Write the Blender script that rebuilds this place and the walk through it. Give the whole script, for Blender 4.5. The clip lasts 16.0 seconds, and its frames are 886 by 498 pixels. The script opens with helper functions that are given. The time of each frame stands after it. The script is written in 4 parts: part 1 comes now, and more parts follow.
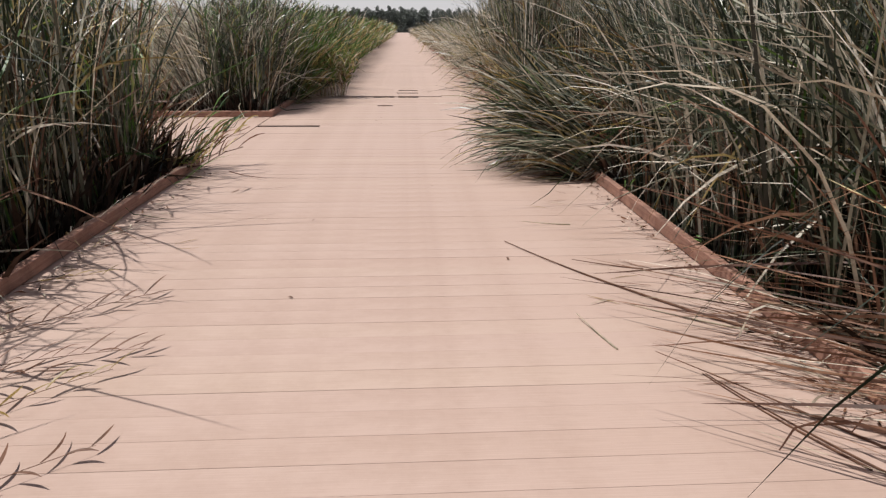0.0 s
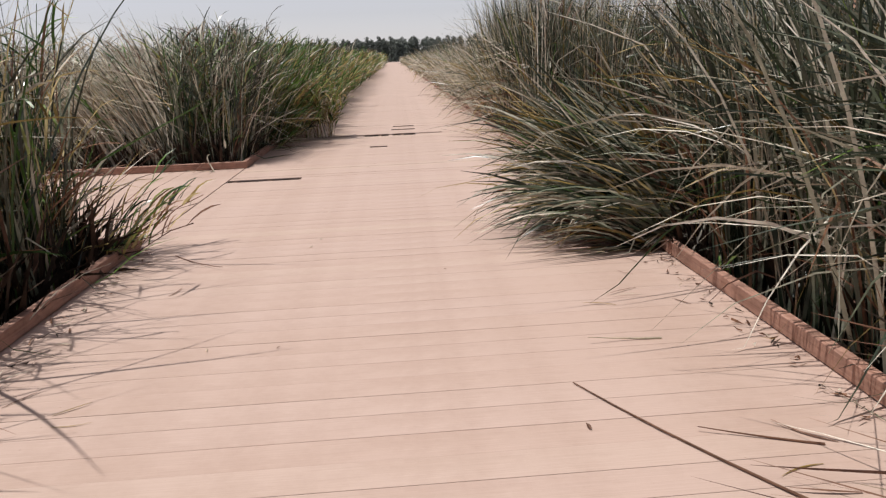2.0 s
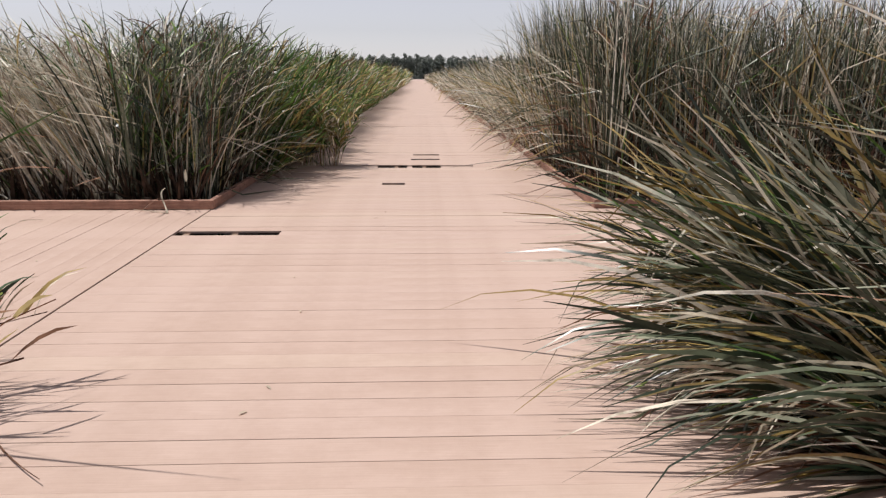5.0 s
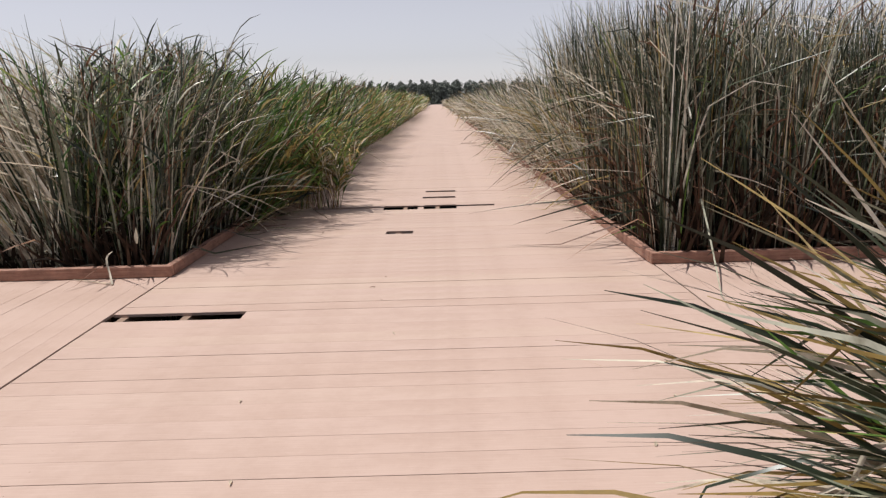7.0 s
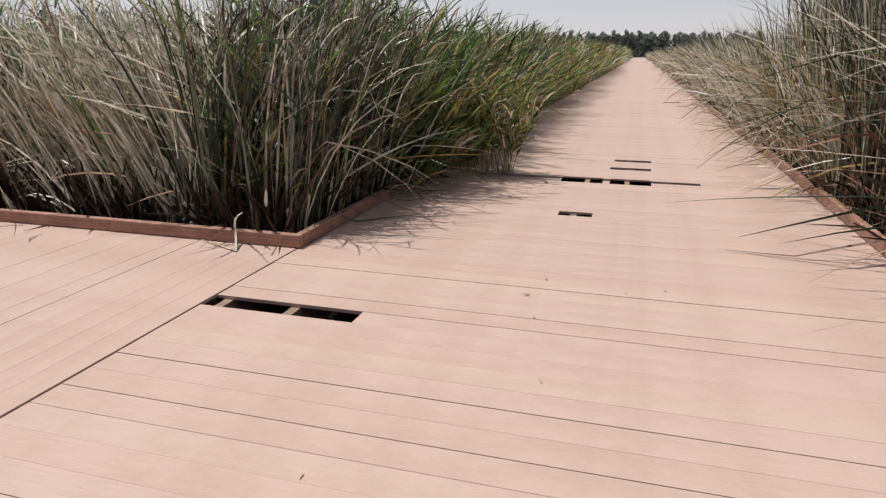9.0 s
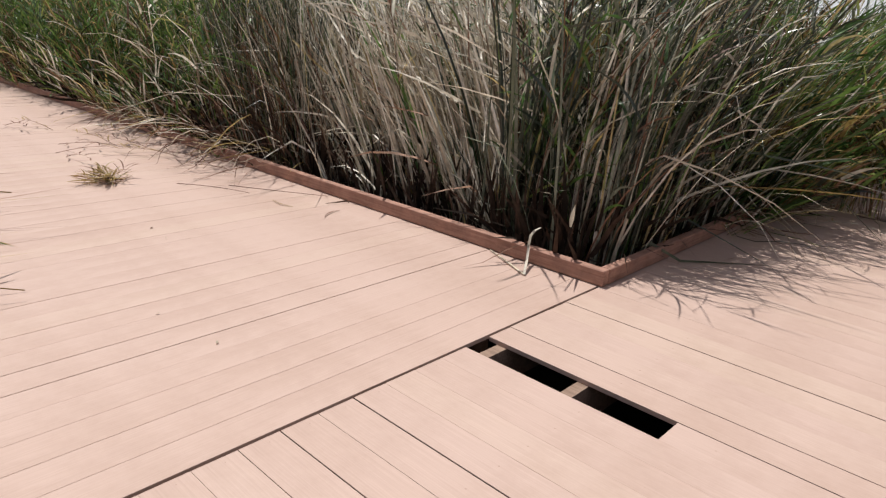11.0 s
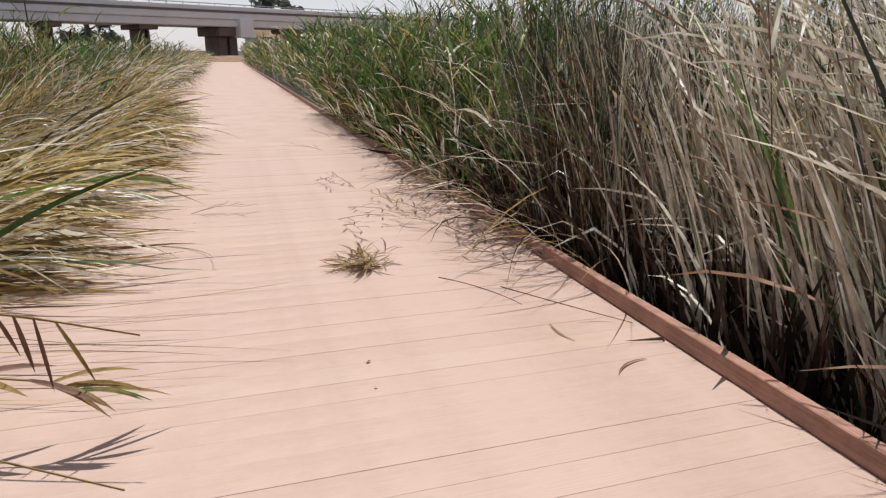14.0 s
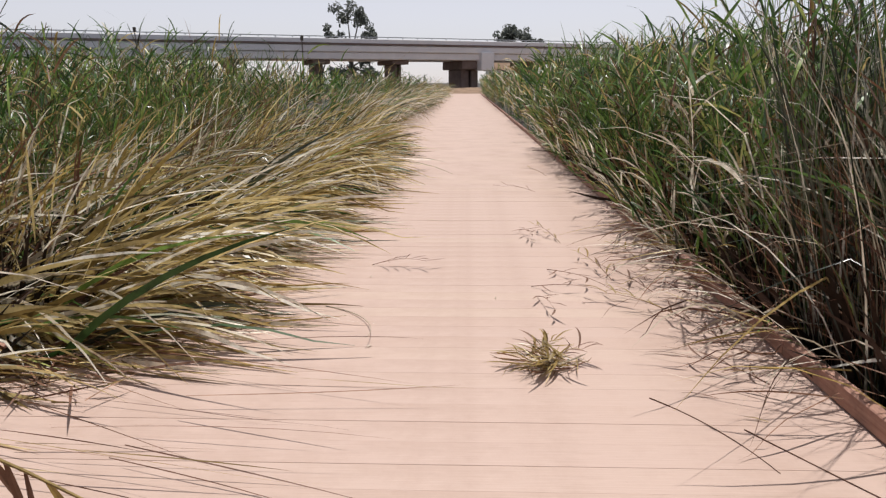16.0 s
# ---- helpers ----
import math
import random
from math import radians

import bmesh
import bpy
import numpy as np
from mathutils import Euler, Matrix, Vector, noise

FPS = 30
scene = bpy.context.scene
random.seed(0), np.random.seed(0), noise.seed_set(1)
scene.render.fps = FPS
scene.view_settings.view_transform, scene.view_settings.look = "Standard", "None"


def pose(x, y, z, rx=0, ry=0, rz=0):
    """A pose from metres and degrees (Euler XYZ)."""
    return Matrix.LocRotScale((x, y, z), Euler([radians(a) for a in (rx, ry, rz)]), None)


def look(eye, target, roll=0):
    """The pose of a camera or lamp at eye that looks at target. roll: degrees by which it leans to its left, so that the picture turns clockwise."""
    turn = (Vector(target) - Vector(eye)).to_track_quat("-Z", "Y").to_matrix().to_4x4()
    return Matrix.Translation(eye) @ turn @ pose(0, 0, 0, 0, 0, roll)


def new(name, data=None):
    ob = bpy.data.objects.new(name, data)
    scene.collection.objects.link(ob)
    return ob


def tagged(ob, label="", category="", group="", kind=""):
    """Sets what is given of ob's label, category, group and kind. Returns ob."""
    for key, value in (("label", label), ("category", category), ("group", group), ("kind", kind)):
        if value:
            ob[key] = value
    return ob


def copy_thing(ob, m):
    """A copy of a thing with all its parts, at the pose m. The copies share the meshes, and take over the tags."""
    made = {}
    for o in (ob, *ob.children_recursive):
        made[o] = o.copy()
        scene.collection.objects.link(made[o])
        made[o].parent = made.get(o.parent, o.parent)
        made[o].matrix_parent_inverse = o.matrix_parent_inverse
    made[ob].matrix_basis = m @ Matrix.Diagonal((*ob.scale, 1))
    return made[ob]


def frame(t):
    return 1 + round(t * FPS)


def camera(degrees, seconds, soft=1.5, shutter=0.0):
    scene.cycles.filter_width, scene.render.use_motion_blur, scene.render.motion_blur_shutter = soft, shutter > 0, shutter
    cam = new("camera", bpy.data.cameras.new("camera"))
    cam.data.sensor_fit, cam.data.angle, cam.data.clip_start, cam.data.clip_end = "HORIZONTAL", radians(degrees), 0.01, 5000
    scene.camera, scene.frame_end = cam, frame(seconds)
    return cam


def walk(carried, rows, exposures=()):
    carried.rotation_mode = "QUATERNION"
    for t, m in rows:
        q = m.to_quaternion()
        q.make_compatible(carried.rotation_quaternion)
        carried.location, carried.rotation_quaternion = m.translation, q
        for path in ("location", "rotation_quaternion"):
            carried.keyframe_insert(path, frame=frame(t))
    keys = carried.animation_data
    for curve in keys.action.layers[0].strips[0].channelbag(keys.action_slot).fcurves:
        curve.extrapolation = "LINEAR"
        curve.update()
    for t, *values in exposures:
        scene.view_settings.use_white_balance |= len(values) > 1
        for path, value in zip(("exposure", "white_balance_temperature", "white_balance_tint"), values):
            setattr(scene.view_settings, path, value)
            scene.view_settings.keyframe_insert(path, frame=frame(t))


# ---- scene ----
cam = camera(68.1, 16.0, soft=1.3)
PATH = [
    (0, (0.165, 0.888, 1.288), (0.275, 2.78, 0.651), 0.3),
    (0.5, (0.129, 1.323, 1.286), (0.227, 3.206, 0.618), -0.3),
    (1, (0.163, 1.705, 1.305), (0.241, 3.606, 0.688), -0.7),
    (1.5, (0.128, 2.102, 1.282), (0.25, 4.019, 0.725), -0.7),
    (2, (0.14, 2.474, 1.3), (0.254, 4.389, 0.735), -2.4),
    (2.5, (0.157, 2.855, 1.334), (0.223, 4.794, 0.848), -0.9),
    (3, (0.134, 3.277, 1.301), (0.235, 5.206, 0.784), 0.4),
    (3.5, (0.147, 3.661, 1.298), (0.264, 5.583, 0.756), -0.5),
    (4, (0.145, 4.043, 1.32), (0.199, 5.978, 0.816), 0.4),
    (4.2, (0.139, 4.194, 1.303), (0.199, 6.123, 0.779), 0.8),
    (6.3, (0.14, 5.774, 1.249), (0.18, 7.713, 0.762), -2.4),
    (6.5, (0.136, 5.9, 1.262), (0.163, 7.839, 0.773), -2.7),
    (7, (0.23, 6.197, 1.279), (0.236, 8.147, 0.837), -1.5),
    (7.5, (0.235, 6.506, 1.262), (0.26, 8.459, 0.834), -0.7),
    (8, (0.195, 6.815, 1.272), (0.091, 8.756, 0.802), -1.3),
    (8.5, (0.24, 7.078, 1.253), (-0.094, 8.973, 0.705), -1.5),
    (9, (0.225, 7.335, 1.26), (-0.305, 9.176, 0.686), 0.2),
    (9.5, (0.113, 7.617, 1.247), (-0.634, 9.369, 0.638), 0.9),
    (10, (-0.01, 7.845, 1.225), (-0.986, 9.469, 0.586), 0.7),
    (12.3, (-0.709, 8.71, 1.273), (-2.391, 9.632, 0.705), 2.4),
    (12.5, (-0.762, 8.828, 1.272), (-2.498, 9.648, 0.711), 1.3),
    (13, (-1.051, 8.981, 1.258), (-2.795, 9.751, 0.653), 1.7),
    (13.5, (-1.336, 9.081, 1.252), (-3.098, 9.782, 0.616), 0.8),
    (14, (-1.597, 9.255, 1.269), (-3.42, 9.843, 0.694), 0.5),
    (14.5, (-1.784, 9.397, 1.287), (-3.634, 9.888, 0.708), 0.5),
    (15, (-2.082, 9.466, 1.285), (-3.972, 9.881, 0.779), 1.3),
    (15.5, (-2.311, 9.48, 1.282), (-4.228, 9.662, 0.743), 0.4),
    (16, (-2.537, 9.583, 1.285), (-4.474, 9.511, 0.793), -0.3),
]
EXPOSURES = [(0, -0.16), (1.5, -0.14), (3.5, -0.04), (7, -0.06), (9, -0.12), (10, -0.03), (12.5, 0.0), (14, -0.05), (16, -0.04)]
walk(cam, [(t, look(eye, target, roll)) for t, eye, target, roll in PATH], EXPOSURES)

# ---- world, sun, exposure ----
SUN_EL, SUN_AZ = 72.0, -82.0       # degrees above the ground; degrees from +y towards +x
world = bpy.data.worlds.new("sky")
scene.world = world
world.use_nodes = True
wn = world.node_tree
sky = wn.nodes.new("ShaderNodeTexSky")
sky.sky_type, sky.sun_disc = "NISHITA", False
sky.sun_elevation, sky.sun_rotation = radians(SUN_EL), radians(SUN_AZ)
sky.air_density, sky.dust_density, sky.ozone_density = 1.0, 0.3, 2.0
wn.nodes["Background"].inputs["Strength"].default_value = 0.112
hazy = wn.nodes.new("ShaderNodeHueSaturation")
hazy.inputs["Saturation"].default_value = 0.26
wn.links.new(sky.outputs[0], hazy.inputs["Color"])
veil = wn.nodes.new("ShaderNodeMix")
veil.data_type, veil.blend_type = "RGBA", "MULTIPLY"
veil.inputs[0].default_value = 1.0
veil.inputs[7].default_value = (1.0, 0.96, 1.02, 1)
wn.links.new(hazy.outputs[0], veil.inputs[6])
wn.links.new(veil.outputs[2], wn.nodes["Background"].inputs["Color"])
sun = new("sun", bpy.data.lights.new("sun", "SUN"))
sun.data.energy, sun.data.angle, sun.data.color = 4.75, radians(0.55), (1.0, 0.972, 0.93)
sd = Vector((math.sin(radians(SUN_AZ)) * math.cos(radians(SUN_EL)), math.cos(radians(SUN_AZ)) * math.cos(radians(SUN_EL)), math.sin(radians(SUN_EL))))
sun.matrix_world = Matrix.Translation((0, 0, 30)) @ (-sd).to_track_quat("-Z", "Y").to_matrix().to_4x4()


# ---- materials ----
def material(name):
    m = bpy.data.materials.new(name)
    m.use_nodes = True
    nt = m.node_tree
    return m, nt, nt.nodes["Principled BSDF"]


def ramp(nt, source, stops):
    r = nt.nodes.new("ShaderNodeValToRGB")
    el = r.color_ramp.elements
    while len(el) < len(stops):
        el.new(0.5)
    for e, (p, c) in zip(el, stops):
        e.position, e.color = p, (*c, 1)
    nt.links.new(source, r.inputs[0])
    return r.outputs[0]


def noise_tex(nt, scale, detail=4, rough=0.6, stretch=(1, 1, 1)):
    co = nt.nodes.new("ShaderNodeTexCoord")
    mp = nt.nodes.new("ShaderNodeMapping")
    mp.inputs["Scale"].default_value = stretch
    nt.links.new(co.outputs["Object"], mp.inputs[0])
    n = nt.nodes.new("ShaderNodeTexNoise")
    n.inputs["Scale"].default_value, n.inputs["Detail"].default_value, n.inputs["Roughness"].default_value = scale, detail, rough
    nt.links.new(mp.outputs[0], n.inputs["Vector"])
    return n.outputs["Fac"]


def mix(nt, fac, a, b, blend="MIX"):
    n = nt.nodes.new("ShaderNodeMix")
    n.data_type, n.blend_type = "RGBA", blend
    for sock, v in ((n.inputs[0], fac), (n.inputs[6], a), (n.inputs[7], b)):
        if isinstance(v, bpy.types.NodeSocket):
            nt.links.new(v, sock)
        elif isinstance(v, tuple):
            sock.default_value = (*v, 1)
        else:
            sock.default_value = v
    return n.outputs[2]


def bump(nt, bsdf, height, strength, dist=0.002):
    b = nt.nodes.new("ShaderNodeBump")
    b.inputs["Strength"].default_value, b.inputs["Distance"].default_value = strength, dist
    nt.links.new(height, b.inputs["Height"])
    nt.links.new(b.outputs[0], bsdf.inputs["Normal"])


def deck_material(name, island):
    m, nt, b = material(name)
    if island:
        rnd = nt.nodes.new("ShaderNodeNewGeometry").outputs["Random Per Island"]
    else:
        rnd = nt.nodes.new("ShaderNodeObjectInfo").outputs["Random"]
    tint = ramp(nt, rnd, [(0.0, (0.474, 0.342, 0.284)), (0.35, (0.482, 0.350, 0.293)), (0.7, (0.487, 0.355, 0.299)), (1.0, (0.498, 0.369, 0.303))])
    grain = noise_tex(nt, 6, 5, 0.65, (0.6, 30, 6))
    col = mix(nt, 1.0, tint, ramp(nt, grain, [(0.25, (0.90, 0.89, 0.88)), (0.75, (1.05, 1.05, 1.05))]), "MULTIPLY")
    stain = noise_tex(nt, 1.7, 6, 0.7)
    col = mix(nt, 1.0, col, ramp(nt, stain, [(0.30, (0.86, 0.83, 0.80)), (0.55, (1, 1, 1)), (0.8, (1.05, 1.05, 1.06))]), "MULTIPLY")
    speck = noise_tex(nt, 34, 2, 0.5)
    col = mix(nt, 1.0, col, ramp(nt, speck, [(0.20, (0.62, 0.55, 0.5)), (0.25, (1, 1, 1))]), "MULTIPLY")
    nt.links.new(col, b.inputs["Base Color"])
    b.inputs["Roughness"].default_value = 0.62
    b.inputs["Specular IOR Level"].default_value = 0.35
    bump(nt, b, grain, 0.35, 0.0015)
    return m


def wood_material(name, dark, light, rough=0.75):
    m, nt, b = material(name)
    grain = noise_tex(nt, 5, 6, 0.7, (0.8, 18, 18))
    col = ramp(nt, grain, [(0.25, dark), (0.7, light)])
    wear = noise_tex(nt, 9, 5, 0.7)
    col = mix(nt, 1.0, col, ramp(nt, wear, [(0.35, (0.72, 0.7, 0.68)), (0.6, (1.08, 1.05, 1.02))]), "MULTIPLY")
    nt.links.new(col, b.inputs["Base Color"])
    b.inputs["Roughness"].default_value = rough
    bump(nt, b, grain, 0.5, 0.003)
    return m


def leaf_material(name, stops, translucent=0.3, rough=0.42, spec=0.5):
    m, nt, b = material(name)
    rnd = nt.nodes.new("ShaderNodeNewGeometry").outputs["Random Per Island"]
    col = ramp(nt, rnd, stops)
    # Blotchy leaf tone, with lit and shaded stretches of the blade painted in
    lit_patch = noise_tex(nt, 11, 4, 0.65)
    col = mix(nt, 1.0, col, ramp(nt, lit_patch, [(0.32, (0.52, 0.48, 0.42)), (0.48, (1.0, 0.98, 0.95)), (0.66, (1.3, 1.27, 1.22))]), "MULTIPLY")
    nt.links.new(col, b.inputs["Base Color"])
    b.inputs["Roughness"].default_value, b.inputs["Specular IOR Level"].default_value = rough, spec
    tr = nt.nodes.new("ShaderNodeBsdfTranslucent")
    nt.links.new(col, tr.inputs["Color"])
    mx = nt.nodes.new("ShaderNodeMixShader")
    mx.inputs[0].default_value = translucent
    nt.links.new(b.outputs[0], mx.inputs[1])
    nt.links.new(tr.outputs[0], mx.inputs[2])
    nt.links.new(mx.outputs[0], nt.nodes["Material Output"].inputs["Surface"])
    return m


def plain_material(name, a, c, scale=3.0, rough=0.8, metal=0.0):
    m, nt, b = material(name)
    n = noise_tex(nt, scale, 6, 0.65)
    nt.links.new(ramp(nt, n, [(0.3, a), (0.7, c)]), b.inputs["Base Color"])
    b.inputs["Roughness"].default_value, b.inputs["Metallic"].default_value = rough, metal
    bump(nt, b, n, 0.3, 0.01)
    return m


M_BOARD = deck_material("composite_board", False)
M_BOARDS = deck_material("composite_boards", True)
M_KERB = wood_material("stained_kerb_timber", (0.235, 0.11, 0.075), (0.43, 0.255, 0.195))
M_FRAME = wood_material("weathered_joist", (0.16, 0.10, 0.07), (0.34, 0.24, 0.18), 0.85)
# Near-black to pale per-leaf tones put shadow and highlight contrast into the colour
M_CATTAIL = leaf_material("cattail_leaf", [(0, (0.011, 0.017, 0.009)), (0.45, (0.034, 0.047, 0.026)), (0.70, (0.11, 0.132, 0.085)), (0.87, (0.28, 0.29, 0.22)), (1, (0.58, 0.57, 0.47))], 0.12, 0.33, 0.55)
M_FRESH = leaf_material("fresh_reed_leaf", [(0, (0.025, 0.06, 0.015)), (0.5, (0.075, 0.155, 0.035)), (0.85, (0.16, 0.27, 0.06)), (1, (0.40, 0.42, 0.14))], 0.25, 0.4, 0.4)
# Darkest stop is lowered to put the bed's shaded gaps into leaf colour
M_OLIVE = leaf_material("yellowing_reed_leaf", [(0, (0.09, 0.06, 0.018)), (0.45, (0.35, 0.25, 0.08)), (1, (0.64, 0.53, 0.27))], 0.36)
M_DRY = leaf_material("dry_reed_leaf", [(0, (0.22, 0.17, 0.115)), (0.3, (0.52, 0.46, 0.36)), (0.65, (0.72, 0.67, 0.57)), (1, (0.86, 0.83, 0.75))], 0.34, 0.45)
M_BROWN = leaf_material("dead_brown_leaf", [(0, (0.08, 0.035, 0.022)), (0.5, (0.18, 0.088, 0.052)), (1, (0.32, 0.18, 0.11))], 0.15, 0.6)
# Dead leaf, coloured near-black so the bed's inner shade sits in the colour
M_SHADE_THATCH = leaf_material("shade_dark_thatch", [(0, (0.018, 0.012, 0.008)), (0.6, (0.04, 0.026, 0.018)), (1, (0.09, 0.055, 0.04))], 0.03, 0.8, 0.2)
REEDS = [M_CATTAIL, M_FRESH, M_OLIVE, M_DRY, M_BROWN, M_SHADE_THATCH]
M_MUD = plain_material("marsh_mud", (0.012, 0.010, 0.007), (0.03, 0.024, 0.017), 2.2, 0.75)
M_EARTH = plain_material("dry_earth", (0.16, 0.10, 0.06), (0.30, 0.20, 0.13), 1.2, 0.95)
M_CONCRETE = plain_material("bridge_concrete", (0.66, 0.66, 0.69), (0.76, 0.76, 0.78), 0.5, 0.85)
# Dark copy of the concrete, with the shade below the deck put into its colour
M_SHADED_CONCRETE = plain_material("shaded_concrete", (0.13, 0.095, 0.085), (0.22, 0.17, 0.155), 0.6, 0.9)
M_STEEL = plain_material("galvanised_steel", (0.34, 0.36, 0.38), (0.48, 0.5, 0.52), 2, 0.45, 0.7)
# Greyed and paled leaf tones: distance haze is put into the colour
M_HAZED_TREE = leaf_material("hazed_tree_leaf", [(0, (0.12, 0.14, 0.13)), (0.6, (0.17, 0.19, 0.17)), (1, (0.22, 0.24, 0.20))], 0.15, 0.7)
M_BARK = plain_material("tree_bark", (0.06, 0.05, 0.04), (0.13, 0.11, 0.09), 4, 0.95)


# ---- mesh helpers ----
def part(name, bm, mat, parent=None, label=""):
    me = bpy.data.meshes.new(name)
    bm.to_mesh(me)
    bm.free()
    me.materials.append(mat)
    ob = new(name, me)
    ob.parent = parent
    if label:
        ob["label"] = label
    return ob


def thing(name, label, category, group="", kind="", at=(0, 0, 0)):
    ob = new(name)
    ob.location = at
    ob.empty_display_size = 0.1
    return tagged(ob, label, category, group, kind)


def box(x0, x1, y0, y1, z0, z1, bevel=0.0, bm=None):
    bm = bm or bmesh.new()
    made = bmesh.ops.create_cube(bm, size=1)["verts"]
    for v in made:
        v.co = Vector(((x0 + x1) / 2 + v.co.x * (x1 - x0), (y0 + y1) / 2 + v.co.y * (y1 - y0), (z0 + z1) / 2 + v.co.z * (z1 - z0)))
    if bevel:
        es = list({e for v in made for e in v.link_edges})
        bmesh.ops.bevel(bm, geom=es, offset=bevel, segments=1, affect="EDGES")
    return bm


def mesh_from_arrays(name, verts, quads, mats, idx=None):
    me = bpy.data.meshes.new(name)
    verts = np.ascontiguousarray(verts, dtype=np.float32)
    quads = np.ascontiguousarray(quads, dtype=np.int32)
    me.vertices.add(len(verts))
    me.vertices.foreach_set("co", verts.ravel())
    me.loops.add(quads.size)
    me.loops.foreach_set("vertex_index", quads.ravel())
    me.polygons.add(len(quads))
    me.polygons.foreach_set("loop_start", np.arange(0, quads.size, 4, dtype=np.int32))
    for m in mats:
        me.materials.append(m)
    if idx is not None:
        me.polygons.foreach_set("material_index", np.ascontiguousarray(idx, dtype=np.int32))
    me.update(calc_edges=True)
    return me


rng = np.random.default_rng(7)


def wave(x, y, f=1.0):
    """A smooth unevenness between about -1 and 1 over the marsh."""
    return (np.sin(1.3 * f * x + 0.7 * f * y + 1.1) + np.sin(-0.8 * f * x + 1.9 * f * y + 4.2) + np.sin(2.7 * f * x - 1.1 * f * y + 2.6)) / 3


class Blades:
    """Collects strap-shaped leaves and stems, and makes one mesh of them."""

    def __init__(self):
        self.v, self.q, self.m, self.n = [], [], [], 0

    def add(self, base, length, az, lean, bend, width, mat, segs=5, tip=True, power=1.6, snapped=0.0):
        n = len(base)
        s = np.linspace(0, 1, segs + 1)
        th = lean[:, None] + bend[:, None] * s[None, :] ** power
        if snapped:
            hurt = rng.random(n) < snapped * np.where(np.asarray(mat) >= 3, 1.8, 1.0)
            fold = np.where(hurt, rng.uniform(0.5, 1.8, n), 0.0)
            th = th + fold[:, None] * (s[None, :] > rng.uniform(0.4, 0.9, n)[:, None])
        th = np.clip(th, -0.3, 2.9)
        mid = (th[:, 1:] + th[:, :-1]) / 2
        step = length[:, None] / segs
        run = np.concatenate([np.zeros((n, 1)), np.cumsum(np.sin(mid) * step, 1)], 1)
        rise = np.concatenate([np.zeros((n, 1)), np.cumsum(np.cos(mid) * step, 1)], 1)
        cx = base[:, None, 0] + run * np.cos(az)[:, None]
        cy = base[:, None, 1] + run * np.sin(az)[:, None]
        cz = base[:, None, 2] + rise
        over = (np.abs(cx) < 1.92) | ((cy > 7.33) & (cy < 11.17) & (cx < 20))
        cz = np.where(over & (cz < 0.02) & (base[:, None, 2] < 0.6), np.maximum(cz, 0.006 + 0.012 * (cx * 37 % 1)), cz)
        cz = np.where(over & (cz < 0.13) & (((np.abs(cx) > 1.83) & ((cy < 7.42) | (cy > 11.08))) | ((np.abs(cx) > 1.83) & (np.abs(cx) < 1.93) & ((cy < 7.42) | (cy > 11.08)))), 0.115, cz)
        prof = (1 - s ** 3) ** 0.8 * (0.75 + 0.25 * np.minimum(1, s * 4)) if tip else np.ones(segs + 1)
        prof = np.maximum(prof, 0.06)
        tw = rng.normal(0, 0.8, n)[:, None] + rng.normal(0, 1.0, n)[:, None] * s[None, :]
        w = width[:, None] * prof[None, :] / 2
        ax, ay = -np.sin(az)[:, None], np.cos(az)[:, None]
        nx, ny, nz = np.cos(th) * np.cos(az)[:, None], np.cos(th) * np.sin(az)[:, None], -np.sin(th)
        dx, dy, dz = w * (np.cos(tw) * ax + np.sin(tw) * nx), w * (np.cos(tw) * ay + np.sin(tw) * ny), w * np.sin(tw) * nz
        a = np.stack([cx - dx, cy - dy, cz - dz], -1)
        b = np.stack([cx + dx, cy + dy, cz + dz], -1)
        verts = np.stack([a, b], 2).reshape(-1, 3)
        k = np.arange(segs)
        one = np.stack([2 * k, 2 * k + 1, 2 * k + 3, 2 * k + 2], -1)
        quads = (one[None] + (np.arange(n) * 2 * (segs + 1))[:, None, None]).reshape(-1, 4) + self.n
        self.v.append(verts), self.q.append(quads), self.m.append(np.repeat(mat, segs))
        self.n += len(verts)
        return np.stack([cx, cy, cz], -1)

    def mesh(self, name):
        return mesh_from_arrays(name, np.concatenate(self.v), np.concatenate(self.q), REEDS, np.concatenate(self.m))


def bearing(n, bias, strength):
    a = rng.uniform(0, 2 * np.pi, n)
    return np.arctan2(np.sin(a) + strength * bias[1], np.cos(a) + strength * bias[0])


def scatter(n, x0, x1, y0, y1, edge=None, depth=0.8):
    """Points in a rectangle; with edge ('x0','x1','y0','y1') they crowd towards that side."""
    x, y = rng.uniform(x0, x1, n), rng.uniform(y0, y1, n)
    if edge:
        d = rng.exponential(depth, n)
        if edge == "x0": x = x0 + d % (x1 - x0)
        if edge == "x1": x = x1 - d % (x1 - x0)
        if edge == "y0": y = y0 + d % (y1 - y0)
        if edge == "y1": y = y1 - d % (y1 - y0)
    return x, y


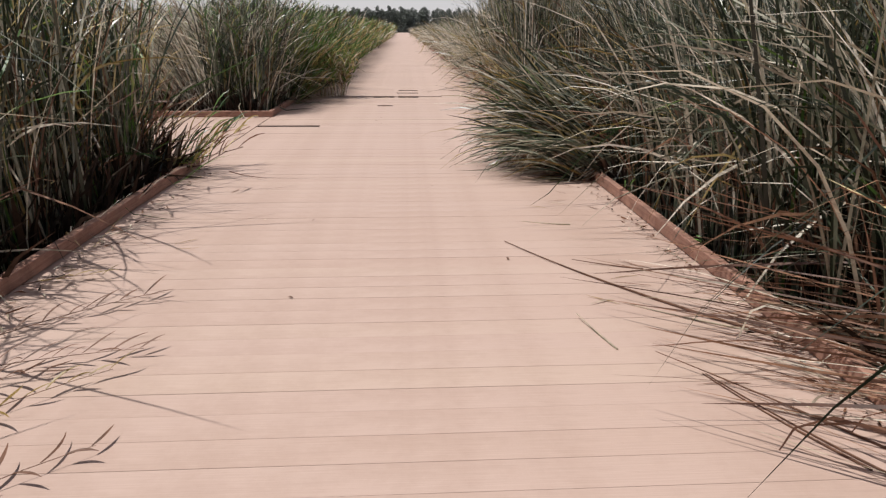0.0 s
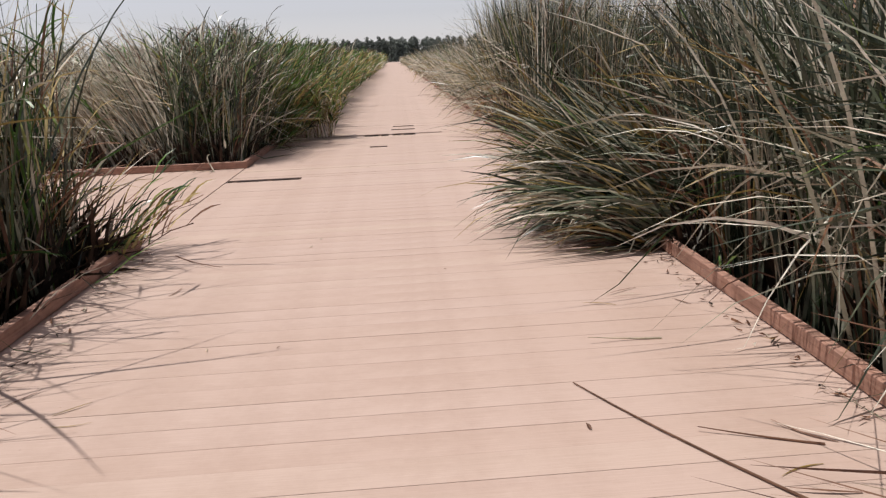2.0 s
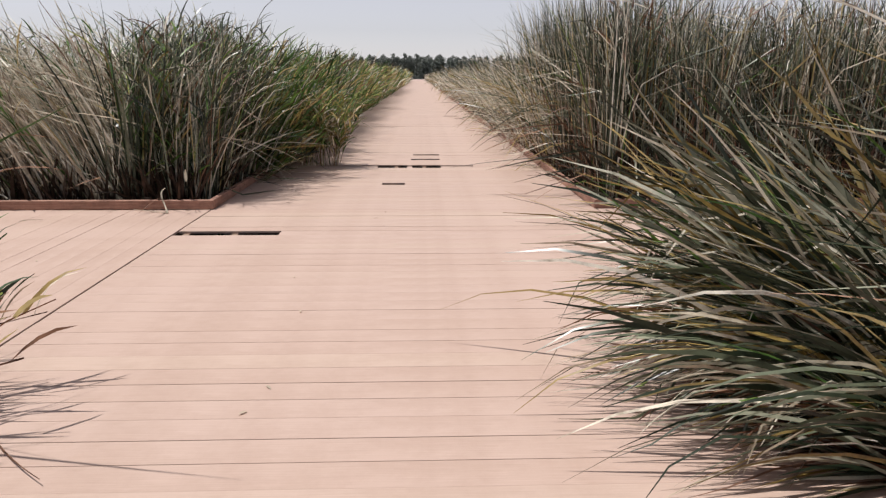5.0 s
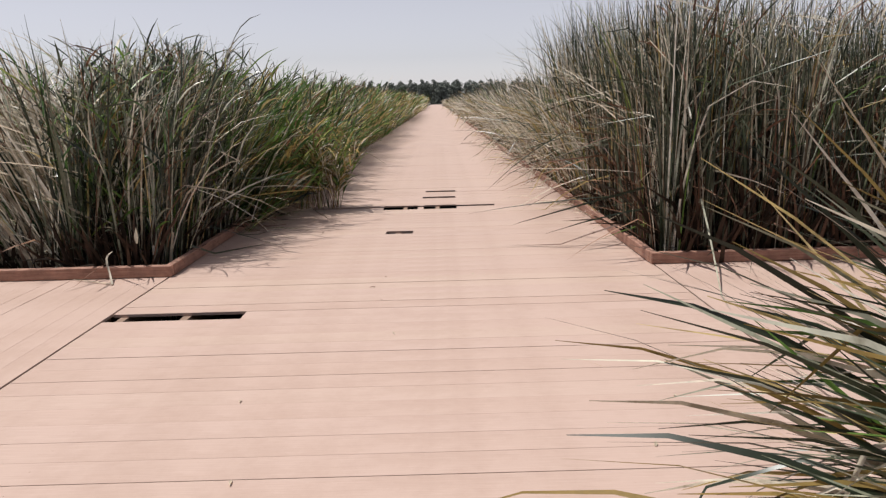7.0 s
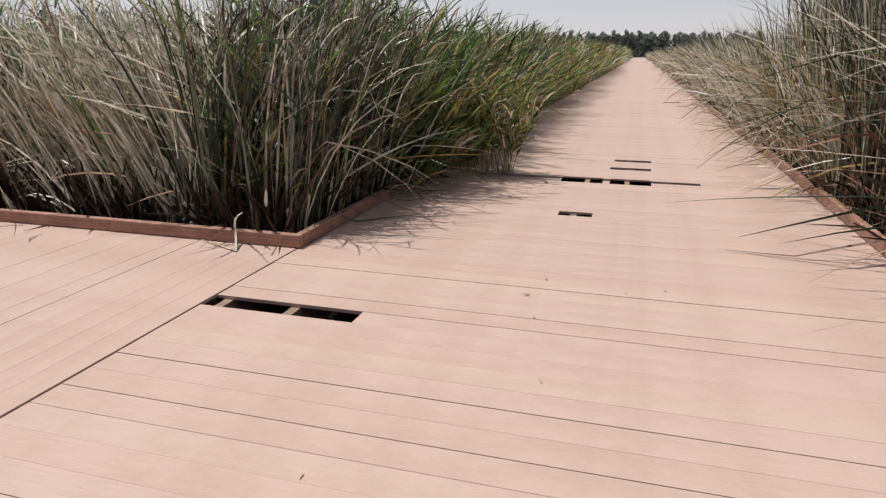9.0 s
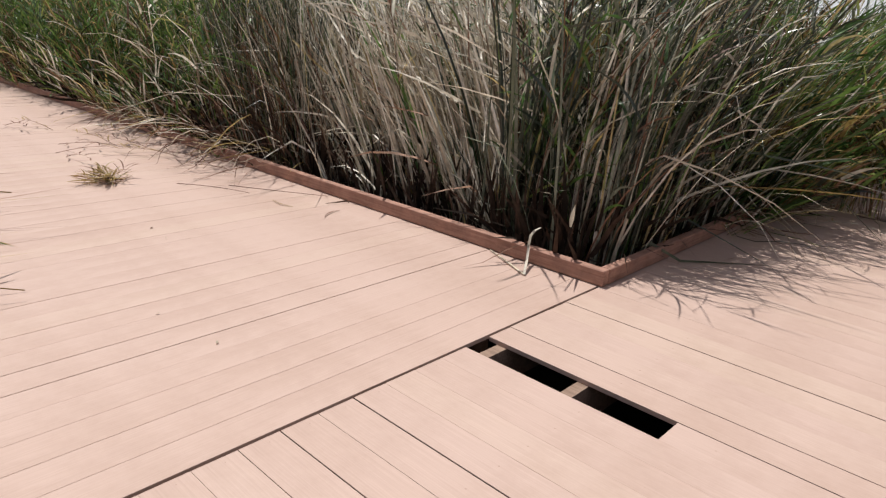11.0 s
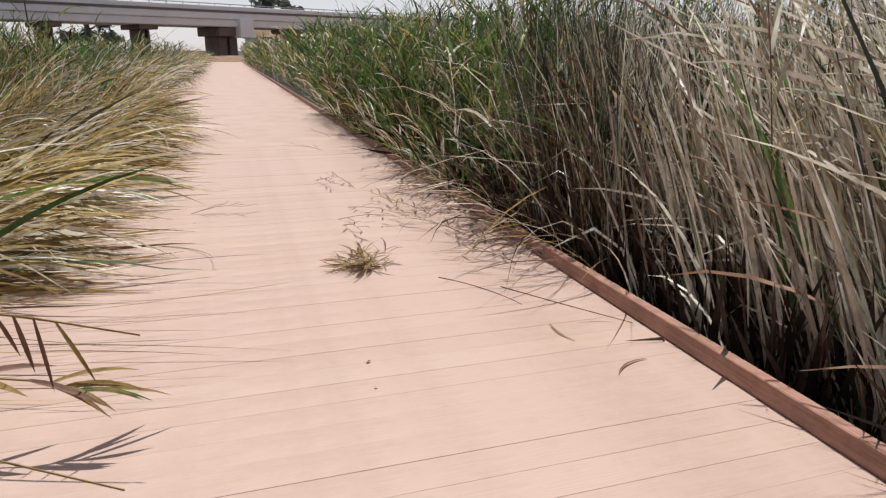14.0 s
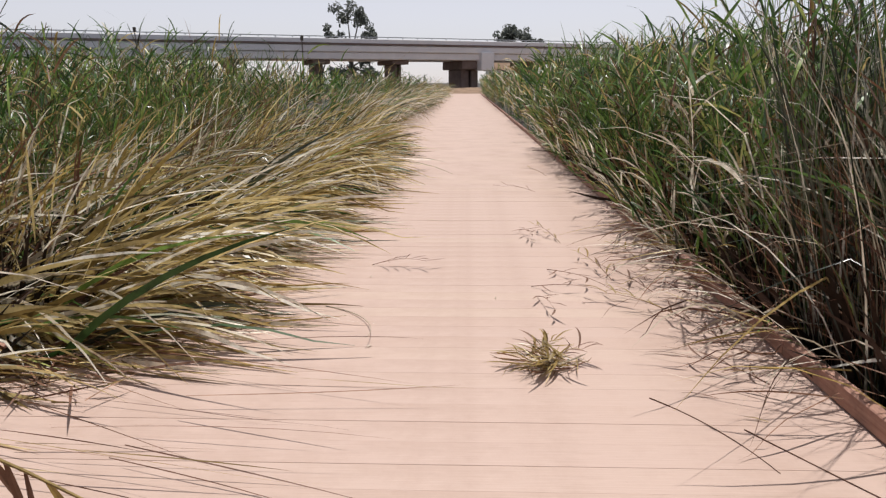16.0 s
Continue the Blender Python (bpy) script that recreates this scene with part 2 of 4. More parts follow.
def cattails(bl, shoots, area, length, mats, bias=(0, 0), strength=0.6, lean=0.10, bend=0.55, width=(0.009, 0.022), leaves=6, segs=7, edge=None, depth=0.8, z=-0.45, uneven=0.12, power=2.0, snapped=0.13, loose=1.0):
    x, y = scatter(shoots, *area, edge, depth)
    top = 1 + uneven * wave(x, y, 1.3)
    x, y, top = np.repeat(x, leaves), np.repeat(y, leaves), np.repeat(top, leaves)
    n = len(x)
    base = np.stack([x + rng.normal(0, 0.025, n), y + rng.normal(0, 0.025, n), np.full(n, z)], -1)
    ln = rng.uniform(*length, n) * top * np.where(rng.random(n) < 0.2, rng.uniform(0.45, 0.85, n), 1)
    mat = rng.choice(5, n, p=np.array(mats) / sum(mats))
    ln = np.where(mat == 4, ln * rng.uniform(0.4, 0.85, n), ln)
    le = np.abs(rng.normal(lean, 0.11 * loose, n))
    be = np.minimum(1.7, np.abs(rng.normal(bend, 0.35 * loose, n)) * np.where(rng.random(n) < 0.12, 2.2, 1) * np.where(mat >= 3, 1.25, 1))
    bl.add(base, ln, bearing(n, bias, strength), le, be, rng.uniform(*width, n), mat, segs, power=power, snapped=snapped)


def phragmites(bl, stems, area, height, mats, bias=(0, 0), strength=0.8, lean=0.10, bend=0.35, leaves=9, edge=None, depth=0.8, z=-0.45, size=(0.22, 0.42), width=(0.012, 0.022)):
    x, y = scatter(stems, *area, edge, depth)
    ht = rng.uniform(*height, stems) * (1 + 0.12 * wave(x, y, 1.1))
    az = bearing(stems, bias, strength)
    mat = rng.choice(5, stems, p=np.array(mats) / sum(mats))
    line = bl.add(np.stack([x, y, np.full(stems, z)], -1), ht, az, np.abs(rng.normal(lean, 0.06, stems)), np.abs(rng.normal(bend, 0.2, stems)), rng.uniform(0.005, 0.008, stems),
                  np.where(rng.random(stems) < 0.4, 4, mat), 6, False, 1.8)
    for k in range(leaves):
        f = 0.28 + 0.70 * (k + rng.uniform(0, 0.9, stems)) / leaves
        f = np.minimum(f, 0.995) * 6
        i = f.astype(int)
        t = (f - i)[:, None]
        r = np.arange(stems)
        base = line[r, i] * (1 - t) + line[r, np.minimum(i + 1, 6)] * t
        la = bearing(stems, bias, strength * 0.8)
        lm = np.where(rng.random(stems) < 0.85, mat, rng.choice(5, stems, p=np.array(mats) / sum(mats)))
        bl.add(base, rng.uniform(*size, stems), la, rng.uniform(0.25, 0.9, stems), rng.uniform(0.3, 1.3, stems), rng.uniform(*width, stems), lm, 4)


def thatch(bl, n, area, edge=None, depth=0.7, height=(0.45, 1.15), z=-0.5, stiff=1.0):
    """Dead leaves of past years between the stems, near-black to put shade inside the beds."""
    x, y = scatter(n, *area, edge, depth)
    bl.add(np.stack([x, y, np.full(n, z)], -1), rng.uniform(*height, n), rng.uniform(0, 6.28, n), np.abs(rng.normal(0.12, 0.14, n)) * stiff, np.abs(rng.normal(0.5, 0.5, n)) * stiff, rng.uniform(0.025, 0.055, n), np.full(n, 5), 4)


def tangle(bl, n, area, zs, length, mats, bias, strength=0.8, width=(0.008, 0.02)):
    """Broken leaves lying criss-cross between the stems."""
    x, y = scatter(n, *area)
    bl.add(np.stack([x, y, rng.uniform(*zs, n)], -1), rng.uniform(*length, n), bearing(n, bias, strength), rng.uniform(0.25, 1.35, n), rng.uniform(-0.2, 0.9, n), rng.uniform(*width, n),
           rng.choice(5, n, p=np.array(mats) / sum(mats)), 4)


def bed(name, label, bl, category="reed bed"):
    return tagged(new(name, bl.mesh(name)), label, category, kind="stuff")


# ---- ground ----
bm = bmesh.new()
bmesh.ops.create_grid(bm, x_segments=40, y_segments=40, size=2500)
for v in bm.verts:
    v.co.z = -0.55
g = part("ground", bm, M_MUD)
tagged(g, "dark wet marsh mud reaching to the horizon", "ground", kind="structure")

# ---- boardwalk ----
HALF, PITCH, LINE = 1.87, 0.1485, 10.05
SOUTH, NORTH = 7.40, 11.10
THICK, GAP = 0.020, 0.0019
deck = tagged(new("boardwalk_floor"), "sun-bleached pinkish composite deck boards laid crosswise with narrow gaps", "boardwalk", kind="structure")
side_deck = tagged(new("side_boardwalk_floor"), "sun-bleached pinkish composite deck boards of the branching walkway", "boardwalk", kind="structure")
board_cache = {}


def board(x0, x1, y0, y1, parent, turned=False):
    """One deck board; turned boards run along y."""
    ln, wd = ((y1 - y0), (x1 - x0)) if turned else ((x1 - x0), (y1 - y0))
    key = (round(ln, 3), round(wd, 4))
    if key not in board_cache:
        bm = box(-ln / 2, ln / 2, -wd / 2, wd / 2, -THICK, 0, 0.0009)
        me = bpy.data.meshes.new("board")
        bm.to_mesh(me), bm.free()
        me.materials.append(M_BOARD)
        board_cache[key] = me
    ob = new("board", board_cache[key])
    ob.parent = parent
    ob.location = ((x0 + x1) / 2, (y0 + y1) / 2, rng.normal(0, 0.0006))
    ob.rotation_euler = (0, 0, (radians(90) if turned else 0) + rng.normal(0, 0.00022))
    return ob


def joined_boards(name, count, start, step, half, far_gap):
    """Far boards, all running along local x, set out along local y."""
    v, q = [], []
    k = np.arange(count)
    y0, y1 = start + k * step + far_gap / 2, start + (k + 1) * step - far_gap / 2
    cs = [(-half, y0, -THICK), (half, y0, -THICK), (half, y1, -THICK), (-half, y1, -THICK), (-half, y0, 0), (half, y0, 0), (half, y1, 0), (-half, y1, 0)]
    verts = np.stack([np.stack([np.full(count, c[0]), c[1], np.full(count, c[2])], -1) for c in cs], 1).reshape(-1, 3)
    f = np.array([(4, 5, 6, 7), (0, 1, 5, 4), (2, 3, 7, 6), (0, 4, 7, 3), (1, 2, 6, 5)])
    quads = (f[None] + (np.arange(count) * 8)[:, None, None]).reshape(-1, 4)
    me = mesh_from_arrays(name, verts, quads, [M_BOARDS])
    me.polygons.foreach_set("use_smooth", np.zeros(len(quads), dtype=bool))
    return me


FIRST, LAST = -66, 112
HOLES = {0: [(-1.86, -1.02)], 17: [(-0.315, -0.045)], 27: [(-0.46, -0.04), (0.03, 0.435)], 28: [(-0.46, -0.04), (0.03, 0.435)], 33: [(0.0, 0.445)], 37: [(0.03, 0.455)], 108: [(0.91, 1.37)], 109: [(0.91, 1.37)]}
FAR_LEN = 200.0
far = new("board_run", joined_boards("board_run", int(FAR_LEN / PITCH), LINE + LAST * PITCH, PITCH, HALF, 0.0008))
far.parent = deck
back = new("board_run", joined_boards("board_run", 60, LINE + FIRST * PITCH - 60 * PITCH, PITCH, HALF, GAP))
back.parent = deck
back["kind"] = "stuff"
far["kind"] = "stuff"
near_side, far_side = 60, 600
east = new("board_run", joined_boards("board_run", 100, 0, PITCH, (NORTH - SOUTH) / 2 + 0.02, GAP))
east.parent = side_deck
east["kind"] = "stuff"
east.rotation_euler = (0, 0, radians(-90))
east.location = (HALF + 0.012 + 24 * PITCH, (SOUTH + NORTH) / 2, 0)
run = new("board_run", joined_boards("board_run", far_side, 0, PITCH, (NORTH - SOUTH) / 2 + 0.02, 0.0008))
run.parent = side_deck
run["kind"] = "stuff"
run.rotation_euler = (0, 0, radians(90))
run.location = (-HALF - 0.012 - near_side * PITCH, (SOUTH + NORTH) / 2, 0)

# joists under the deck
frame_bm = bmesh.new()
for i in range(10):
    x = -1.80 + i * 0.4
    box(x - 0.025, x + 0.025, -8, 40, -0.19, -THICK - 0.002, 0, frame_bm)
joists = part("deck_joist_run", frame_bm, M_FRAME)
joists.parent = deck
frame_bm = bmesh.new()
for i in range(10):
    y = SOUTH + 0.05 + i * 0.4
    box(-20, -HALF - 0.06, y - 0.025, y + 0.025, -0.19, -THICK - 0.002, 0, frame_bm)
    box(HALF + 0.06, 20, y - 0.025, y + 0.025, -0.19, -THICK - 0.002, 0, frame_bm)
joists = part("deck_joist_run", frame_bm, M_FRAME)
joists.parent = side_deck

# ---- kerbs ----
KH, KW = 0.092, 0.055


def kerb(label, x0, x1, y0, y1, piece=3.6):
    """A timber kerb along a deck edge, in butted lengths."""
    t = tagged(new("kerb"), label, "kerb", "timber kerbs along the boardwalk", "structure")
    along_y = (y1 - y0) > (x1 - x0)
    a, b = (y0, y1) if along_y else (x0, x1)
    n = max(1, round((b - a) / piece))
    for i in range(n):
        p, q = a + (b - a) * i / n + 0.002, a + (b - a) * (i + 1) / n - 0.002
        ln = q - p
        bm = box(-ln / 2, ln / 2, -KW / 2, KW / 2, 0.004, KH, 0.005)
        o = part("timber", bm, M_KERB, t)
        o.location = ((x0 + x1) / 2, (p + q) / 2, 0) if along_y else ((p + q) / 2, (y0 + y1) / 2, 0)
        o.rotation_euler = (0, 0, radians(90 if along_y else 0) + rng.normal(0, 0.0012))
    return t


KI = 1.85
K_LABEL = "red-brown stained timber kerb, weathered on top, along the deck edge"
kerb(K_LABEL, -KI - KW, -KI, -8, SOUTH, 3.6)
kerb(K_LABEL, KI, KI + KW, -8, SOUTH, 3.6)
kerb(K_LABEL, -KI - KW, -KI, NORTH + KW + 0.004, 120, 3.6)
kerb(K_LABEL, KI, KI + KW, NORTH + KW + 0.004, 120, 3.6)
kerb(K_LABEL, -90, -KI, NORTH, NORTH + KW)
kerb(K_LABEL, KI, 20, NORTH, NORTH + KW)
kerb(K_LABEL, -90, -KI - KW - 0.004, SOUTH - KW, SOUTH)
kerb(K_LABEL, KI + KW + 0.004, 20, SOUTH - KW, SOUTH)

# ---- reed beds ----
# weights: cattail, fresh, olive, dry, brown
XE, YN, YS = 2.0, NORTH + 0.14, SOUTH - 0.14

# south-west: tall dark cattails beside the first stretch
b = Blades()
cattails(b, 1000, (-5, -XE - 0.1, -1.5, YS), (2.0, 2.75), (7, 0.8, 0.7, 0.9, 1.8), (-1, 0.1), 0.7, 0.05, 0.4, edge="x1", depth=0.9)
cattails(b, 400, (-5.2, -3, -2, YS), (2.0, 2.7), (6, 0.6, 1, 1.6, 1), (0.4, 0.2), 0.3, 0.06, 0.5, leaves=5, segs=5)
cattails(b, 14, (-2.5, -XE, -1, YS - 0.2), (0.7, 1.3), (1, 0.2, 1, 2, 4), (1, 0.3), 1.2, 0.45, 1.0, edge="x1", depth=0.2, leaves=5, width=(0.006, 0.012))
phragmites(b, 300, (-3.2, -XE - 0.2, 0, YS), (1.6, 2.4), (3, 4, 2, 1, 1.5), (-1, 0.2), 0.5, 0.07, 0.3, edge="x1", depth=0.3)
phragmites(b, 3, (-2.4, -XE, 0.9, 2.2), (1.0, 1.5), (0.5, 1, 2, 1, 3), (1, 0.35), 3.0, 0.7, 1.1, edge="x1", depth=0.2, size=(0.12, 0.25), width=(0.008, 0.015))
phragmites(b, 16, (-2.6, -XE - 0.03, 6.75, YS), (0.9, 1.5), (1, 2.5, 2, 0.6, 1.2), (1, 0.45), 2.6, 0.42, 0.75, edge="x1", depth=0.25, size=(0.16, 0.32), width=(0.012, 0.022), leaves=7)
tangle(b, 60, (-2.5, -XE - 0.05, 6.7, YS), (0.1, 0.5), (0.35, 0.8), (0.5, 1, 1.5, 1.5, 3), (1, 0.3), 2.0)
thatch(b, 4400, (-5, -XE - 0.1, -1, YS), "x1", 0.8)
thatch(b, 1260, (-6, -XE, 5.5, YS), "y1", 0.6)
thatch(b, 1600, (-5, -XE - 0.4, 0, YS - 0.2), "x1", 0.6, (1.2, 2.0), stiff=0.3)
tangle(b, 700, (-3.4, -XE - 0.1, 1, YS), (0.0, 1.3), (0.4, 0.9), (3, 0.6, 1, 2, 2.5), (0.4, 0))
bed("reed_bed", "tall dark green cattails rising from the marsh behind the kerb", b)

# south side of the branch: low, yellowed, blown over the deck
b = Blades()
for k in range(46):
    # tussocks, each one combed its own way by the wind
    tx, ty = -5.75 - 11.1 * (k / 46) ** 1.25 + rng.normal(0, 0.2), YS - abs(rng.normal(0, 0.55))
    way = (0.12 + rng.normal(0, 0.25), 1)
    tall = rng.uniform(0.82, 1.12)
    cattails(b, 13, (tx - 0.4, tx + 0.4, ty - 0.3, min(YS, ty + 0.3)), (1.5 * tall, 2.1 * tall), (0.5, 0.45, 5.4, 3.0, 2.8), way, 3.6, 0.52, 1.35, leaves=6, segs=9, width=(0.020, 0.042), power=0.85, snapped=0.06)
cattails(b, 150, (-16, -6.0, 4.2, 6.4), (1.75, 2.25), (0.6, 1.6, 4.2, 2.6, 1.2), (0.4, 1), 2.4, 0.3, 1.3, leaves=6, segs=8, width=(0.015, 0.03), power=1.0)
cattails(b, 18, (-13, -6.2, 6.0, YS), (2.1, 2.7), (0.4, 0.6, 5, 2.5, 3), (0.5, 1), 4.0, 0.7, 1.0, leaves=5, segs=9, width=(0.012, 0.026))
cattails(b, 190, (-14, -5.9, 5.8, YS), (0.9, 1.7), (0.4, 0.4, 2, 1.6, 5), (0.45, 1), 2.6, 0.8, 0.9, edge="y1", depth=0.35, leaves=6, segs=7, width=(0.008, 0.016))
cattails(b, 620, (-60, -15, 3.4, YS), (1.75, 2.3), (1.2, 1.5, 3.2, 3, 1.2), (0.25, 1), 2.2, 0.36, 1.15, edge="y1", depth=0.9, leaves=6, segs=5, width=(0.02, 0.04))
phragmites(b, 1900, (-18, -4.8, 1.0, 6.0), (1.9, 2.4), (1, 7, 2, 0.6, 0.4), (0.2, 0.6), 0.8, 0.1, 0.45)
phragmites(b, 950, (-70, -15, -4, 6.2), (1.9, 2.4), (1, 7, 2, 0.6, 0.4), (0.2, 0.6), 0.8, 0.1, 0.45, leaves=6, size=(0.35, 0.6), width=(0.025, 0.05))
phragmites(b, 500, (-60, -10, -30, -2), (1.5, 1.9), (1, 6, 1.6, 0.5, 0.3), (0.2, 0.6), 0.8, 0.1, 0.4, leaves=6, size=(0.4, 0.7), width=(0.03, 0.06))
thatch(b, 3600, (-18, -5.0, 4.0, YS - 0.1), "y1", 0.8, (0.4, 0.9))
tangle(b, 700, (-14, -5.4, 5.8, YS - 0.1), (0.1, 0.6), (0.4, 0.9), (0.3, 0.5, 3, 3, 3), (0.3, 1), 1.5)
n = 760
b.add(np.stack([-4.8 - rng.gamma(2.0, 1.1, n), SOUTH + 0.02 + np.abs(rng.normal(0, 0.3, n)), np.full(n, 0.008) + rng.uniform(0, 0.05, n)], -1), rng.uniform(0.08, 0.4, n), rng.normal(1.4, 0.6, n), rng.uniform(1.35, 1.62, n), rng.normal(0, 0.1, n), rng.uniform(0.005, 0.014, n), rng.choice([4, 4, 4, 2, 5], n), 3)
bed("reed_bed", "straw-yellow and olive reeds bent low over the deck edge", b)

# north-west corner and the branch's north side
b = Blades()
cattails(b, 190, (-2.9, -XE, YN + 0.1, 13.2), (1.75, 2.3), (7, 0.9, 0.6, 2.4, 1.0), (0.4, 0.9), 1.1, 0.08, 0.35, leaves=6)
phragmites(b, 330, (-2.8, -XE - 0.05, YN + 0.16, 13.4), (1.7, 2.3), (7, 2.2, 0.5, 1.0, 1.0), (0.3, 0.7), 0.9, 0.08, 0.3, leaves=11, size=(0.24, 0.48), width=(0.009, 0.02))
phragmites(b, 600, (-6.5, -2.4, 12.8, 14.8), (1.75, 2.25), (4.5, 4.0, 0.5, 3.5, 0.6), (1, 0.1), 1.0, 0.08, 0.3, leaves=10, size=(0.24, 0.48), width=(0.01, 0.021))
cattails(b, 170, (-4.9, -2.5, YN + 0.08, YN + 0.6), (0.8, 1.4), (2.4, 0.8, 0.5, 7.5, 1.8), (-1, 0.4), 2.2, 0.34, 0.2, leaves=6, width=(0.008, 0.019))
cattails(b, 620, (-4.9, -2.5, YN + 0.2, 13.4), (1.6, 2.4), (1.6, 0.5, 0.3, 11, 0.9), (-1, 0.25), 3.2, 0.46, 0.12, edge="y0", depth=0.8, leaves=6, width=(0.012, 0.028), snapped=0.16, loose=0.8)
thatch(b, 520, (-4.8, -2.2, YN + 0.05, YN + 0.3), None, 0.7, (0.55, 1.05), stiff=0.5)
cattails(b, 115, (-4.7, -2.7, YN + 0.12, YN + 0.55), (1.6, 2.3), (0.8, 0.3, 0.3, 12, 0.8), (-1, 0.2), 3.0, 0.42, 0.12, leaves=6, width=(0.012, 0.026), snapped=0.15, loose=0.8)
cattails(b, 8, (-2.9, -2.2, YN + 0.05, YN + 0.4), (2.0, 2.5), (6, 3, 0.3, 0.2, 0.5), (0.3, 0.2), 0.4, 0.05, 0.15, leaves=5, width=(0.016, 0.027))
phragmites(b, 13, (-4.2, -2.2, YN + 0.1, YN + 0.7), (1.9, 2.3), (1, 7, 1, 0.3, 0.3), (0.1, -0.2), 0.4, 0.06, 0.25, size=(0.2, 0.42), width=(0.014, 0.025), leaves=7)
cattails(b, 400, (-6.3, -4.8, YN + 0.1, 13.2), (1.85, 2.35), (4.0, 0.4, 0.3, 1.3, 5.4), (-0.5, 0.5), 0.9, 0.09, 0.3, edge="y0", depth=0.6, leaves=7, width=(0.006, 0.014))
cattails(b, 5, (-6.6, -4.4, YN, YN + 0.4), (0.9, 1.7), (0.5, 0.4, 1, 4, 2), (0.2, -1), 1.6, 0.4, 1.3, leaves=5, segs=8, width=(0.008, 0.014))
phragmites(b, 1700, (-16, -5.8, YN, 15), (1.75, 2.3), (1.2, 8, 1.0, 0.6, 0.5), (0.2, 0.2), 0.3, 0.06, 0.3, edge="y0", depth=1.0, size=(0.22, 0.45), width=(0.012, 0.024))
phragmites(b, 150, (-16, -6.4, YN, YN + 0.5), (0.8, 1.5), (0.6, 4, 2, 2, 1.5), (0.2, -1), 1.4, 0.25, 0.6, edge="y0", depth=0.2)
phragmites(b, 1100, (-75, -15, YN, 15), (1.8, 2.4), (1, 7, 1.5, 0.8, 0.5), (0.2, -1), 0.8, 0.08, 0.35, leaves=7, edge="y0", depth=1.1, size=(0.35, 0.6), width=(0.022, 0.045))
cattails(b, 650, (-16, -2.5, 13, 26), (1.75, 2.15), (4, 2.5, 1, 2.8, 0.5), (0.3, -0.1), 0.4, 0.08, 0.5, leaves=6, segs=5, width=(0.014, 0.028))
thatch(b, 5200, (-14, -4.7, YN + 0.12, 13.5), "y0", 0.7, (0.5, 1.35))
thatch(b, 1300, (-4.9, -2.4, YN + 0.15, 13.5), "y0", 0.9, (0.4, 0.85))
thatch(b, 600, (-2.6, -XE - 0.1, YN + 0.12, 12.8), "y0", 0.7, (0.4, 1.1))
thatch(b, 700, (-6.6, -4.6, YN + 0.45, 13.6), "y0", 0.6, (1.1, 1.9), stiff=0.3)
thatch(b, 900, (-4.6, -2.2, YN + 0.6, 13.6), "y0", 0.6, (0.8, 1.3), stiff=0.3)
thatch(b, 1400, (-4, -XE - 0.1, 12.3, 16), "x1", 0.7)
tangle(b, 1200, (-4.7, -2.5, YN + 0.15, 13.0), (0.25, 1.45), (0.35, 0.9), (0.8, 0.4, 0.4, 8, 1), (-1, 0.1), 1.4, width=(0.008, 0.02))
tangle(b, 400, (-6.0, -4.9, YN + 0.2, 12.6), (0.0, 0.9), (0.4, 0.9), (0.6, 0.4, 0.5, 2, 4), (-0.5, -0.2))
tangle(b, 500, (-12, -5.6, YN + 0.2, 13), (0.2, 1.1), (0.4, 0.8), (0.6, 3, 2, 2, 0.6), (-0.3, -0.4))
bed("reed_bed", "mixed green and bleached dry reeds crowding behind the kerb corner", b)

# west side of the far walkway: green reeds leaning over the boards
b = Blades()
cattails(b, 300, (-4.2, -XE, 12.9, 20), (1.7, 2.2), (5, 3.5, 1.2, 1.2, 0.5), (1, -0.2), 1.0, 0.18, 0.7, edge="x1", depth=0.8, leaves=7)
cattails(b, 50, (-2.6, -XE, 12.4, 20), (0.8, 1.6), (2, 1, 1.2, 2, 3), (1, -0.2), 2.0, 0.5, 0.9, edge="x1", depth=0.25, leaves=6, width=(0.007, 0.014))
phragmites(b, 420, (-2.9, -XE, 13.4, 30), (1.4, 2.1), (1.2, 6, 2.6, 1, 1), (1, -0.25), 2.2, 0.4, 0.8, edge="x1", depth=0.3, size=(0.2, 0.4), width=(0.014, 0.028))
phragmites(b, 300, (-2.8, -XE, 30, 70), (1.5, 2.1), (1.2, 5, 3, 1.5, 1), (1, -0.25), 3.0, 0.45, 0.8, edge="x1", depth=0.25, size=(0.35, 0.6), width=(0.022, 0.045))
phragmites(b, 110, (-2.5, -XE, 13.3, 17), (0.9, 1.5), (1.2, 6, 2.6, 1, 1), (1, -0.3), 2.0, 0.5, 0.7, edge="x1", depth=0.15, size=(0.2, 0.38), width=(0.016, 0.03))
phragmites(b, 1300, (-4.5, -XE, 12.8, 26), (1.75, 2.25), (3, 7, 1.8, 0.5, 0.6), (1, -0.2), 1.2, 0.16, 0.5, edge="x1", depth=0.8)
phragmites(b, 1300, (-6, -XE, 26, 60), (1.7, 2.2), (1.5, 5, 3, 1, 0.6), (1, -0.2), 1.0, 0.16, 0.55, leaves=7, edge="x1", depth=1.0, size=(0.35, 0.6), width=(0.024, 0.045))
phragmites(b, 1100, (-8, -XE, 60, 150), (1.7, 2.2), (1.5, 4, 3, 1.5, 0.6), (1, -0.2), 0.8, 0.12, 0.5, leaves=6, edge="x1", depth=1.4, size=(0.6, 1.0), width=(0.06, 0.1))
